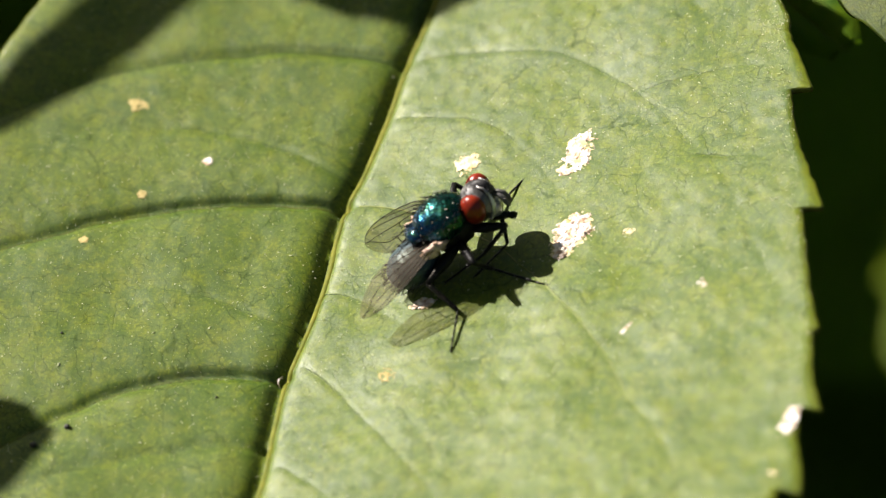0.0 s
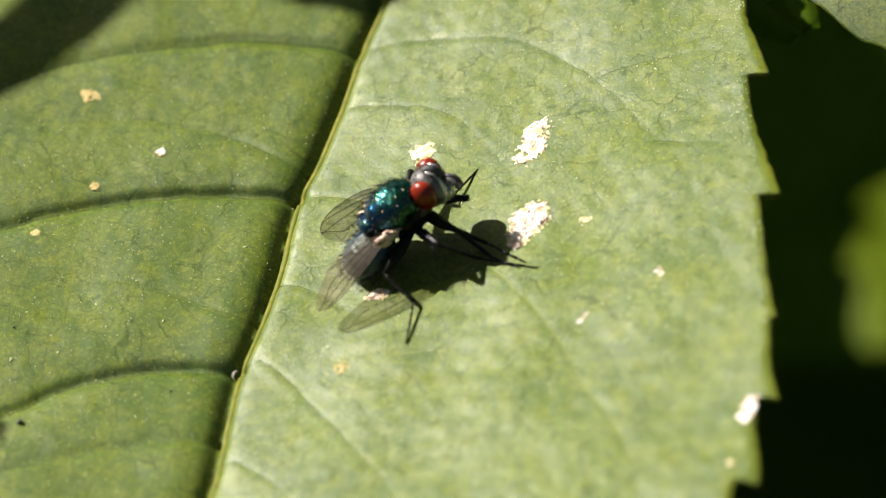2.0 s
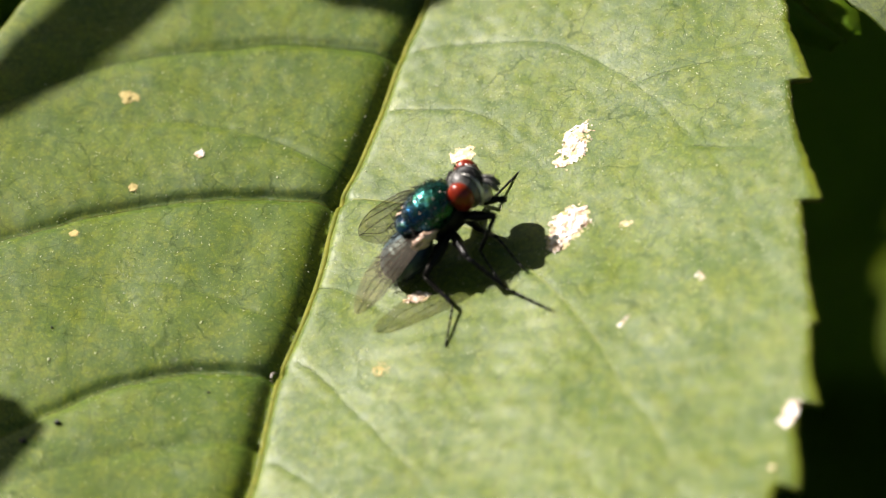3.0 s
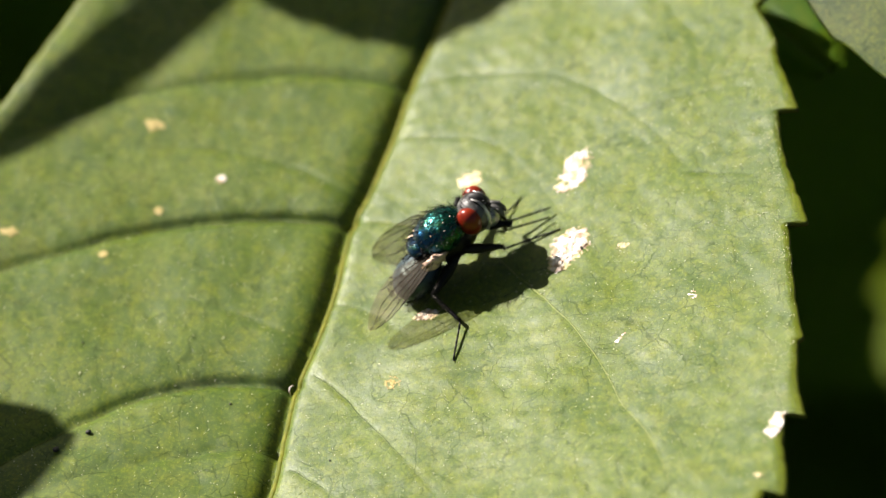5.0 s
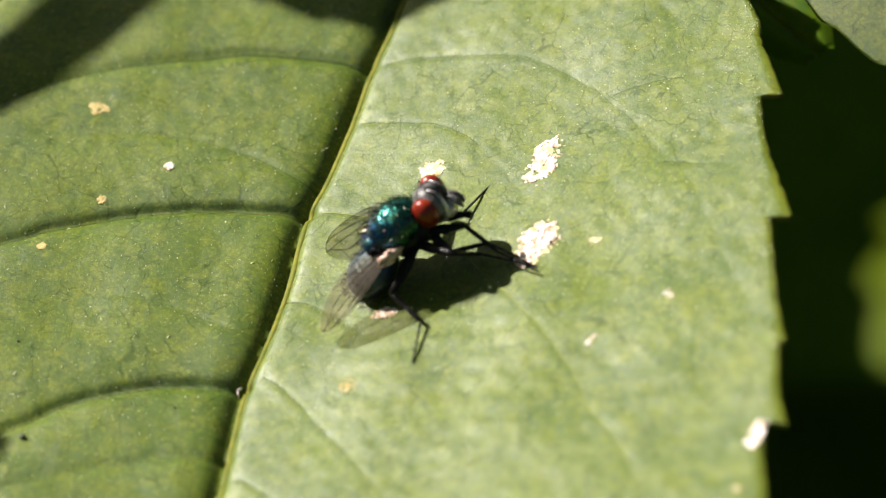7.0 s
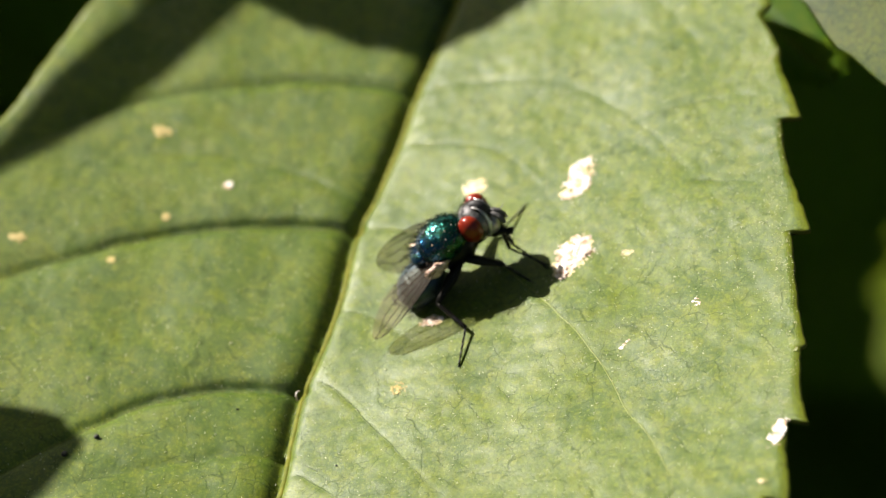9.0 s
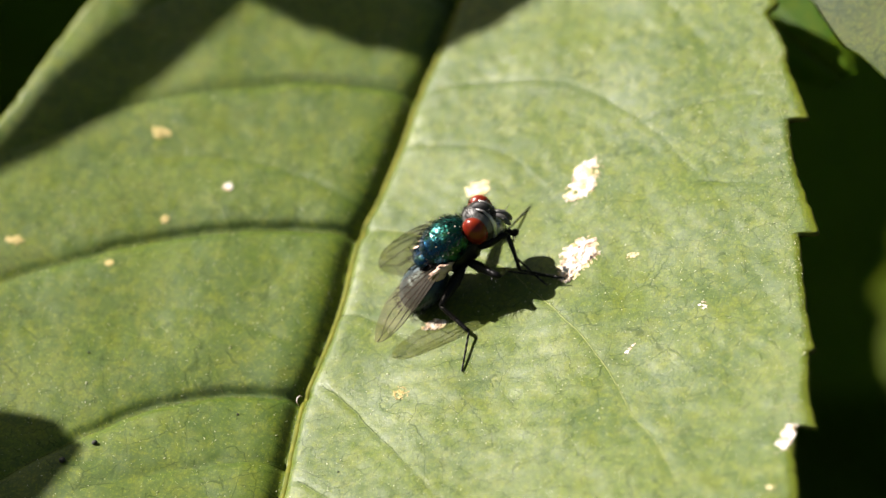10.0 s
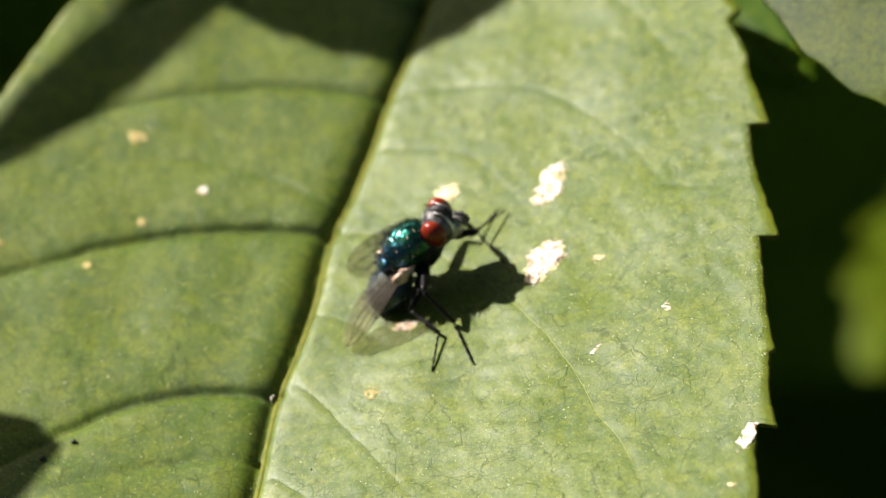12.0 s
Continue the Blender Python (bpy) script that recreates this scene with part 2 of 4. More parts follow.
# side veins: points (s, t), depth and width of the furrow
VEINS = [
    ([(0.4, 12.7), (-3.3, 12.6), (-7.9, 12.0), (-12.2, 10.5), (-15.8, 9.1), (-20, 6.6), (-25, 2)], 0.30, 0.46),
    ([(-0.2, 2.3), (-3.8, 3.5), (-7.5, 4.2), (-12.2, 4.2), (-16.9, 3.0), (-21.8, 1.3)], 0.10, 0.32),
    ([(-0.1, 0.3), (-3.5, -0.1), (-7.1, -0.8), (-11.3, -2.2), (-15.2, -4.2), (-18.3, -6.3), (-20.8, -7.9), (-27, -13)], 0.54, 0.40),
    ([(0.2, -9.9), (-2.9, -9.5), (-6.1, -8.8), (-9.1, -8.6), (-11.2, -9.1), (-14, -11)], 0.07, 0.22),
    ([(0.1, -13.5), (-2.9, -14.0), (-5.9, -14.8), (-8.1, -16.0), (-10.5, -17.6), (-12.9, -19.9), (-15.2, -22.5), (-22, -31)], 0.52, 0.36),
    ([(0.7, -18.9), (-2.5, -19.5), (-4.7, -20.4), (-8.1, -22.1), (-10.5, -23.3), (-15, -27)], 0.2, 0.35),
    ([(1.5, -27), (-3, -28.5), (-8, -32), (-14, -38)], 0.45, 0.5),
    ([(0.7, 12.6), (4.5, 13.3), (8.4, 13.5), (11.7, 13.2), (15.6, 11.1), (18.8, 8.7), (21.7, 5.9), (23.9, 3.8), (25.5, 1.3), (29, -5)], 0.035, 0.26),
    ([(17.8, 10.1), (20.5, 11.2), (24.4, 12.1), (27, 11.5)], 0.03, 0.2),
    ([(22.3, 4.9), (24.2, 4.7), (26.0, 4.6), (27.4, 4.4)], 0.03, 0.2),
    ([(1.2, 7.7), (6.4, 7.7), (9.5, 6.3), (11.5, 4.5), (14, 2)], 0.03, 0.25),
    ([(0.1, 0.4), (4.2, 0.0), (10.6, -2.5), (13.0, -4.2), (15.2, -6.0), (17.6, -8.1), (20.5, -11.5), (22.2, -14.0), (24.5, -16.4), (26.0, -18.8), (26.9, -21.2), (28, -27)], 0.035, 0.25),
    ([(0.4, -6.8), (3.3, -7.3), (7, -9.5)], 0.04, 0.25),
    ([(1.1, -12.8), (3.1, -14.0), (6.1, -16.5), (9.0, -18.9), (12.4, -22.0), (18, -28), (24, -37)], 0.035, 0.20),
    ([(1.8, -20.5), (3.9, -21.4), (5.8, -22.6), (9, -26)], 0.04, 0.22),
    ([(1.0, 22), (8, 24.5), (15, 22), (20, 17)], 0.10, 0.4),
    ([(1.0, 21), (-7, 22), (-15, 20), (-22, 15)], 0.3, 0.5),
]
RIGHT_EDGE = [(2.2, -69), (14, -56), (25, -40), (31.2, -26), (32.6, -20.0), (32.75, -15.9), (32.5, -13.4), (32.45, -9.5), (31.2, -4.2), (29.95, 0.3), (28.75, 5), (27.5, 9.8), (26.3, 14.6), (25.3, 17.6), (18, 27), (8, 33), (2.2, 34)]
LEFT_EDGE = [(0.6, -69), (-12, -57), (-22, -42), (-27, -28), (-29, -14), (-28.5, -3), (-26.9, 5.2), (-25.5, 12.3), (-23.6, 17.5), (-16, 27), (-6, 33), (1.4, 34)]
# teeth of the margin: where the point lies, how far it stands out, how long its back is
RIGHT_TEETH = [(-62, 1.2, 4), (-55, 1.3, 5), (-47, 1.4, 6), (-40, 1.4, 6), (-33, 1.4, 5.5), (-27, 1.4, 6), (-20.1, 1.35, 4.6), (-14.4, 1.3, 4.4), (-8.7, 0.35, 3.0), (0.6, 1.35, 7.0), (10.1, 1.4, 6.5), (19.5, 1.2, 6), (27, 1.0, 6)]
LEFT_TEETH = [(-60, 1.2, 5), (-50, 1.3, 6), (-41, 1.4, 6), (-33, 1.4, 6), (-25, 1.4, 6), (-17, 1.4, 6), (-8, 1.3, 6), (0, 1.2, 6), (20, 0.8, 6)]


def toothed(edge, teeth, sign, n):
    """The margin with its hooked teeth, and the same margin without them."""
    base = spline(edge, n)
    tang = np.gradient(base, axis=0)
    tang /= np.linalg.norm(tang, axis=1)[:, None]
    out = np.c_[tang[:, 1], -tang[:, 0]] * sign
    rim = base.copy()
    for tip, size, back in teeth:
        x = (base[:, 1] - tip) / back
        lift = np.where((x >= 0) & (x <= 1), np.clip(1 - x, 0, 1) ** 1.5, 0)
        hook = np.where((x >= 0) & (x <= 0.3), (1 - x / 0.3), 0) ** 2 * 0.45
        rim += out * (size * lift)[:, None] - tang * (size * hook)[:, None]
    # small nicks between the teeth
    wob = np.array([noise.fractal(Vector((p[0] * 1.6, p[1] * 1.6, sign * 3.0)), 0.6, 2.1, 3) for p in base])
    rim += out * (0.10 * wob)[:, None]
    for _ in range(2):
        rim[1:-1] = 0.25 * rim[:-2] + 0.5 * rim[1:-1] + 0.25 * rim[2:]
    return base, rim


def furrow(s, t, line, reach):
    """The distance of blade points to a vein, and how far along it the nearest place lies (0 to 1)."""
    best, where = np.full(s.shape, 1e9), np.zeros(s.shape)
    for i, (a, b) in enumerate(zip(line, line[1:])):
        d = b - a
        box = (s > min(a[0], b[0]) - reach) & (s < max(a[0], b[0]) + reach) & (t > min(a[1], b[1]) - reach) & (t < max(a[1], b[1]) + reach)
        if not box.any():
            continue
        k = np.clip(((s[box] - a[0]) * d[0] + (t[box] - a[1]) * d[1]) / (d @ d + 1e-12), 0, 1)
        q = np.hypot(s[box] - a[0] - k * d[0], t[box] - a[1] - k * d[1])
        near = q < best[box]
        bb, ww = best[box], where[box]
        bb[near], ww[near] = q[near], (i + k[near]) / (len(line) - 1)
        best[box], where[box] = bb, ww
    return best, where


def crooked(pts, n):
    """A vein's course, a little uneven."""
    return np.array([p + 0.12 * np.array(noise.noise_vector(Vector((p[0] * 0.7, p[1] * 0.7, 2.0))).xy) for p in spline(pts, n)])


def fold(s, t):
    """The blade's broad form: two halves that rise from the midrib."""
    r = np.sqrt(np.maximum(s, 0) ** 2 + 1) - 1
    l = np.sqrt(np.maximum(-s, 0) ** 2 + 1) - 1
    return 0.1317 * r + 0.0811 * l + 0.0166 * r**2 / 20 + 0.029 * l**2 / 20 + 0.0318 * np.clip(t, -45, 40) ** 2 / 20


def relief(s, t):
    """Furrows of the veins, the swellings between them, and the shares of rib and of vein-side tissue in the colour."""
    h, vein, near = np.zeros(s.shape), np.zeros(s.shape), np.zeros(s.shape)
    puff = np.ones(s.shape)
    mid = spline(MIDRIB, 160)
    m_s = np.interp(t, mid[:, 1], mid[:, 0])
    d = s - m_s
    left = d < -0.40
    h += -0.46 * np.exp(-((d + 0.40) / np.where(left, 0.55, 0.34)) ** 2) - 0.36 * np.exp(-((d + 0.40) / np.where(left, 1.5, 0.34)) ** 2) - np.where(d < 0, 0.15, 0.05) * np.exp(-(d / np.where(d < 0, 1.2, 0.7)) ** 2) - np.where(d < 0, 0.0, 0.10) * np.exp(-(d / 0.3) ** 2)
    vein = np.maximum(vein, 0.5 * np.exp(-((d + 0.2) / 0.3) ** 2))
    puff *= 1 - 0.85 * np.exp(-np.abs(d) / 1.1)
    for pts, deep, wide in VEINS:
        q, w = furrow(s, t, crooked(pts, 50), 5.0)
        fade = np.clip(1.15 - w, 0.2, 1)
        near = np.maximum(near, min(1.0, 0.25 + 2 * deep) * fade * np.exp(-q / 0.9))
        h -= 0.85 * deep * fade * np.exp(-((q / wide) ** 2)) + 0.12 * deep * np.exp(-((q / 1.3) ** 2))
        puff *= 1 - min(1.0, deep * 1.6) * np.exp(-np.minimum(q, 20) / 1.8)
    return h + np.where(left, 0.30, 0.20) * puff - np.where(left, 0.25, 0.17), vein, near


def wavy(s, t):
    """Small unevenness of the blade."""
    rnd = np.random.RandomState(4)
    z = np.zeros(s.shape)
    for amp, lo, hi, n in ((0.025, 0.35, 0.8, 9), (0.003, 1.0, 2.2, 14), (0.002, 2.6, 5.5, 22)):
        for _ in range(n):
            f, q, p = rnd.uniform(lo, hi), rnd.uniform(0, 2 * np.pi), rnd.uniform(0, 2 * np.pi)
            z += amp * np.sin(f * (s * np.cos(q) + t * np.sin(q)) + p)
    return z


def height(s, t):
    s, t = np.atleast_1d(np.asarray(s, float)), np.atleast_1d(np.asarray(t, float))
    return fold(s, t) + relief(s, t)[0] + wavy(s, t)


def blade_half(edge, teeth, sign, nu, nv):
    base, rim = toothed(edge, teeth, sign, nv)
    mid = spline(MIDRIB, 400)
    m = np.c_[np.interp(base[:, 1], mid[:, 1], mid[:, 0]), base[:, 1]]
    u = np.linspace(0, 1, nu) ** 0.9
    p = m[:, None] + (base - m)[:, None] * u[None, :, None]
    grow = np.clip((u - 0.9) / 0.1, 0, 1) ** 2
    return p + (rim - base)[:, None] * grow[None, :, None]


def sheet(grids, thick):
    """Vertices and faces of a blade of that thickness from its two halves."""
    verts, faces, veins, sides = [], [], [], []
    for grid, sign in grids:
        nv, nu, _ = grid.shape
        s, t = grid[..., 0].ravel(), grid[..., 1].ravel()
        h, v, near = relief(s, t)
        z = fold(s, t) + h + wavy(s, t)
        # the margin curls down and is yellower
        rim_way = np.tile(np.clip((np.linspace(0, 1, nu) ** 0.9 - 0.982) / 0.018, 0, 1), nv)
        z = z - 0.22 * rim_way**2
        v = np.maximum(v, 0.6 * rim_way)
        top, n = len(verts), nv * nu
        verts += np.c_[s, t, z].tolist() + np.c_[s, t, z - thick].tolist()
        veins += v.tolist() + v.tolist()
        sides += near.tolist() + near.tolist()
        i, j = np.meshgrid(np.arange(nv - 1), np.arange(nu - 1), indexing="ij")
        a = (i * nu + j).ravel() + top
        quad = np.c_[a, a + 1, a + nu + 1, a + nu]
        if sign < 0:
            quad = quad[:, ::-1]
        faces += quad.tolist() + (quad[:, ::-1] + n).tolist()
        rim = np.arange(nv) * nu + nu - 1 + top
        wall = np.c_[rim[:-1], rim[:-1] + n, rim[1:] + n, rim[1:]]
        faces += (wall if sign > 0 else wall[:, ::-1]).tolist()
    return verts, faces, veins, sides


def main_leaf():
    grids = [(blade_half(RIGHT_EDGE, RIGHT_TEETH, 1, 210, 720), 1), (blade_half(LEFT_EDGE, LEFT_TEETH, -1, 180, 560), -1)]
    verts, faces, veins, sides = sheet(grids, 0.28)
    me = bpy.data.meshes.new("leaf")
    me.from_pydata((np.array(verts) * MM).tolist(), [], faces)
    me.attributes.new("vein", "FLOAT", "POINT").data.foreach_set("value", veins)
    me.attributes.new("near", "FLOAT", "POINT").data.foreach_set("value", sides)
    me.polygons.foreach_set("use_smooth", [True] * len(me.polygons))
    me.materials.append(LEAF)
    ob = new("leaf", me)
    ob.matrix_basis = LEAF_POSE
    return tagged(ob, "broad green serrated leaf with sunken veins and bleached spots", "leaf")


leaf = main_leaf()


def on_leaf(s, t, lift=0.0):
    """A place on the blade, in the world's metres."""
    return LEAF_POSE @ (Vector((s, t, float(height(s, t)[0]) + lift)) * MM)


def cord(name, pts, n, r0, r1, material, lift, label="", seg=6):
    """A vein as a slender cord that lies along the bottom of its furrow."""
    p = crooked(pts, n)
    z = height(p[:, 0], p[:, 1])
    bm = bmesh.new()
    tube(bm, [(a, b, c + lift) for (a, b), c in zip(p, z)], [r0 + (r1 - r0) * i / (n - 1) for i in range(n)], seg)
    return part(name, bm, material, leaf, label)


cord("midrib", [(s - 0.06, t) for s, t in MIDRIB], 160, 0.22, 0.27, RIB, -0.06, "yellow-green midrib in its furrow", 10)
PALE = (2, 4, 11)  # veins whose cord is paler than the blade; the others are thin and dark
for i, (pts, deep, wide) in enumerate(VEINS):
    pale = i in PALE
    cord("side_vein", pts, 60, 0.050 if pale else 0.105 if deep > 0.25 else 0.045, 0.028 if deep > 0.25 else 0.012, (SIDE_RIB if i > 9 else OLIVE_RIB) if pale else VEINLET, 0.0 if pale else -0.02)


def lacy_patch(name, label, s0, t0, size_s, size_t, turn, seed, material, full=0.42, rise=0.10, scale=2.2):
    """A torn, crumbly patch of dead tissue on the blade."""
    cell = 0.085
    n = int(max(size_s, size_t) / cell) + 6
    u = (np.arange(n) - n / 2) * cell
    a, b = np.meshgrid(u, u, indexing="ij")
    c, d = math.cos(turn), math.sin(turn)
    s, t = s0 + a * c - b * d, t0 + a * d + b * c
    z = height(s.ravel(), t.ravel()).reshape(s.shape)
    far = (a / (size_s / 2)) ** 2 + (b / (size_t / 2)) ** 2
    keep, up = np.zeros(s.shape), np.zeros(s.shape)
    for i in range(n):
        for j in range(n):
            q = Vector((a[i, j] * scale, b[i, j] * scale, seed * 7.3))
            keep[i, j] = noise.fractal(q, 0.8, 2.1, 4) * 0.42 + full - 0.50 * far[i, j]
            up[i, j] = 0.03 + rise * max(0.0, noise.fractal(q * 2.6, 0.7, 2.2, 3) + 0.5)
    bm = bmesh.new()
    verts = {}
    for i in range(n - 1):
        for j in range(n - 1):
            if keep[i, j] < 0:
                continue
            ring = []
            for k in ((i, j), (i + 1, j), (i + 1, j + 1), (i, j + 1)):
                if k not in verts:
                    edge = min(1.0, max(0.0, keep[k]) * 8)
                    wob = 0.05 * noise.noise_vector(Vector((k[0] * 1.7, k[1] * 1.7, seed)))
                    verts[k] = bm.verts.new((s[k] + wob.x, t[k] + wob.y, z[k] + 0.012 + up[k] * (0.25 + 0.75 * edge)))
                ring.append(verts[k])
            bm.faces.new(ring)
    return part(name, bm, material, leaf, label, smooth=False)


FRINGE = "thin tan border of a dead patch"
for at in ((14.45, 4.7, 2.7, 4.9, -0.15, 21), (15.75, -1.7, 2.9, 4.0, -0.5, 22), (15.3, -3.2, 1.7, 2.0, 0.2, 23), (7.5, -7.5, 2.2, 1.3, 0.4, 24)):
    lacy_patch("patch_border", FRINGE, *at, CREAM, 0.17, 0.015, 2.4)
BLEACH = "crumbly bleached patch of dead tissue"
lacy_patch("bleached_patch", BLEACH, 14.55, 4.8, 1.9, 4.2, -0.15, 1, DEAD, 0.33, 0.10, 1.7)
lacy_patch("bleached_patch", BLEACH, 15.7, -1.6, 2.3, 3.3, -0.5, 2, DEAD, 0.34, 0.12, 1.7)
lacy_patch("bleached_patch", BLEACH, 15.3, -3.1, 1.2, 1.6, 0.2, 3, DEAD, 0.34, 0.14)
lacy_patch("bleached_patch", BLEACH, 7.3, 3.9, 2.0, 1.9, 0.3, 4, CREAM, 0.30, 0.03, 2.8)
lacy_patch("bleached_patch", BLEACH, 7.5, -7.5, 1.7, 0.9, 0.4, 5, DEAD, 0.42, 0.10)
lacy_patch("bleached_patch", BLEACH, 32.1, -15.6, 1.1, 2.7, -0.2, 6, DEAD, 0.25, 0.03, 2.4)
lacy_patch("bleached_patch", BLEACH, -16.0, 5.4, 1.7, 1.5, 0.2, 7, TAN, 0.22, 0.02)
lacy_patch("bleached_patch", BLEACH, -10.0, 1.8, 0.6, 0.6, 0.2, 8, DEAD, 0.5, 0.05)
lacy_patch("bleached_patch", BLEACH, -13.4, -1.6, 0.8, 0.7, 0.2, 9, TAN, 0.4, 0.03)
lacy_patch("bleached_patch", BLEACH, 6.6, -13.3, 1.5, 1.5, 0.2, 10, TAN, 0.14, 0.01, 4.5)
lacy_patch("bleached_patch", BLEACH, -15.8, -6.1, 0.8, 0.7, 0.2, 11, TAN, 0.30, 0.02)
lacy_patch("bleached_patch", BLEACH, 31.9, -19.3, 1.0, 0.7, 0.2, 12, CREAM, 0.06, 0.02, 5)
lacy_patch("bleached_patch", BLEACH, 24.9, -5.5, 0.8, 1.2, 0.5, 13, DEAD, 0.10, 0.02, 5)
lacy_patch("bleached_patch", BLEACH, 19.3, -1.4, 1.3, 0.8, 0.3, 14, CREAM, 0.06, 0.02, 5)
lacy_patch("bleached_patch", BLEACH, 20.9, -8.9, 0.3, 1.3, -0.6, 15, DEAD, 0.15, 0.02, 5)
lacy_patch("bleached_patch", BLEACH, -22.5, -6.0, 1.3, 1.0, 0.3, 16, TAN, 0.38, 0.03)

# a curled pale hair and dark droppings
bm = bmesh.new()
tube(bm, [(0.0, -14.5, 0.05), (-0.12, -14.3, 0.35), (-0.10, -14.1, 0.48), (0.03, -13.95, 0.48), (0.12, -13.95, 0.40)], [0.03, 0.04, 0.04, 0.035, 0.02], 6)
part("curled_hair", bm, DEAD, leaf, "pale curled hair")
for i, (s, t, r) in enumerate(((-11.7, -20.3, 0.19), (-13.2, -22.1, 0.22), (0.25, -14.75, 0.09), (-3.6, -16.0, 0.08), (4.4, -19.6, 0.07), (-14.5, -13.6, 0.08))):
    bm = bmesh.new()
    blob(bm, (0, 0, 0), (r, r * 0.85, r * 0.8), seg=10, rings=8, shape=lambda d: 1 + 0.25 * noise.noise(d * 2.0))
    p = on_leaf(s, t, r * 0.55)
    ob = part("dropping", bm, FRASS, None, "tiny black insect dropping on the leaf", Matrix.Translation(p))
    tagged(ob, "", "dropping", "droppings on the leaf")

# grains of wax and hair stubs on the blade, pale enough to pass for glints, thicker along its margin
bm = bmesh.new()
rnd = random.Random(3)
rim_s = spline(RIGHT_EDGE, 400)
spots = [(rnd.uniform(-24, 32), rnd.uniform(-27, 17)) for _ in range(5200)]
for _ in range(900):
    k = rnd.randrange(130, 330)
    spots.append((rim_s[k][0] - abs(rnd.gauss(0, 1.1)) - 0.05, rim_s[k][1] + rnd.uniform(-0.2, 0.2)))
spots = np.array(spots)
limit = np.interp(spots[:, 1], rim_s[:, 1], rim_s[:, 0]) - 0.1
for (s, t), z, most in zip(spots, height(spots[:, 0], spots[:, 1]), limit):
    if s > most or s < -22:
        continue
    r, q = rnd.uniform(0.010, 0.030), rnd.uniform(0, math.pi)
    if rnd.random() < 0.04:
        r *= 1.8
    l = r * rnd.choice((1.1, 1.3, 1.5, 2.6))
    tube(bm, [(s - l * math.cos(q), t - l * math.sin(q), z + 0.005), (s, t, z + 0.01 + r * 0.5), (s + l * math.cos(q), t + l * math.sin(q), z + 0.005)], [r * 0.5, r, r * 0.4], 4)
tagged(part("wax", bm, WAX, leaf, "fine pale grains of wax and their glints"), kind="stuff")


# ---- other leaves of the bush ----
def bush_leaf(name, label, m, length, width, material, teeth=9, droop=0.12, seed=0, bend=0.0, bite=0.06, n=96, k=9):
    """A plainer toothed leaf with a folded blade and midrib; it starts at its stalk and runs along +y."""
    bm = bmesh.new()
    cols = sorted({round(side * x, 4) for side in (1, -1) for x in [j / k for j in range(k + 1)] + [0.985]})
    rows = []
    for i in range(n + 1):
        y = i / n
        w = width / 2 * (math.sin(math.pi * min(1, y * 0.94 + 0.03)) ** 0.75) * (1 - 0.25 * y) * 1.12
        saw = (y * teeth) % 1.0
        tooth = bite * (saw**1.4 * min(1.0, (1 - saw) * 5) - 0.3) if 0.06 < y < 0.97 else 0
        row = []
        for x in cols:
            out = 1 + tooth * max(0.0, abs(x) - 0.6) / 0.4
            z = abs(x) * w * 0.12 - droop * length * y * y + 0.012 * length * math.sin(9 * y + 3 * abs(x) + seed) * abs(x) - (0.012 * length if x == 0 else 0)
            row.append(bm.verts.new((x * w * out + bend * length * y * y, y * length - abs(x) * 0.05 * length * (1 - y), z)))
        rows.append(row)
    for a, b in zip(rows, rows[1:]):
        for j in range(len(cols) - 1):
            bm.faces.new((a[j], a[j + 1], b[j + 1], b[j]))
    bmesh.ops.solidify(bm, geom=bm.faces[:], thickness=0.3)
    stalk = [(0, -0.25 * length, 0.02 * length), (0, -0.1 * length, 0.0), (0, 0.02 * length, -0.012 * length)]
    if k < 6:  # a leaf far off: its stalk is one with the blade
        tube(bm, stalk, [0.9, 0.8, 0.7])
        return tagged(part(name, bm, material, None, label, m), "", "leaf")
    ob = part(name, bm, material, None, label, m)
    bm = bmesh.new()
    tube(bm, stalk, [0.9, 0.8, 0.7])
    part("stalk", bm, RIB, ob)
    bm = bmesh.new()
    ys = [0.02 + 0.96 * i / 24 for i in range(25)]
    tube(bm, [(bend * length * y * y, y * length, -droop * length * y * y - 0.010 * length) for y in ys], [0.30 * (1.1 - y) for y in ys], 6)
    part("midrib", bm, RIB, ob)
    return tagged(ob, "", "leaf")


def placed(x, y, z, rx=0, ry=0, rz=0):
    return pose(x * MM, y * MM, z * MM, rx, ry, rz)


def caster(name, label, tip, base, rise, width, seed, roll=0):
    """A leaf of the same bush between the sun and the blade, whose shade falls from base to tip (s, t)."""
    a, b = on_leaf(*tip), on_leaf(*base)
    up = SUN_WAY * (rise * MM / SUN_WAY.z)
    a, b = a + up, b + up
    y = (a - b).normalized()
    x = y.cross(SUN_WAY).normalized()
    m = Matrix.Identity(4)
    z = x.cross(y)
    for i in range(3):
        m[i][0], m[i][1], m[i][2], m[i][3] = x[i], y[i], z[i], b[i]
    return bush_leaf(name, label, m @ pose(0, 0, 0, 0, roll, 0), (a - b).length / MM, width, LEAF_OVER, 9, 0.0, seed)


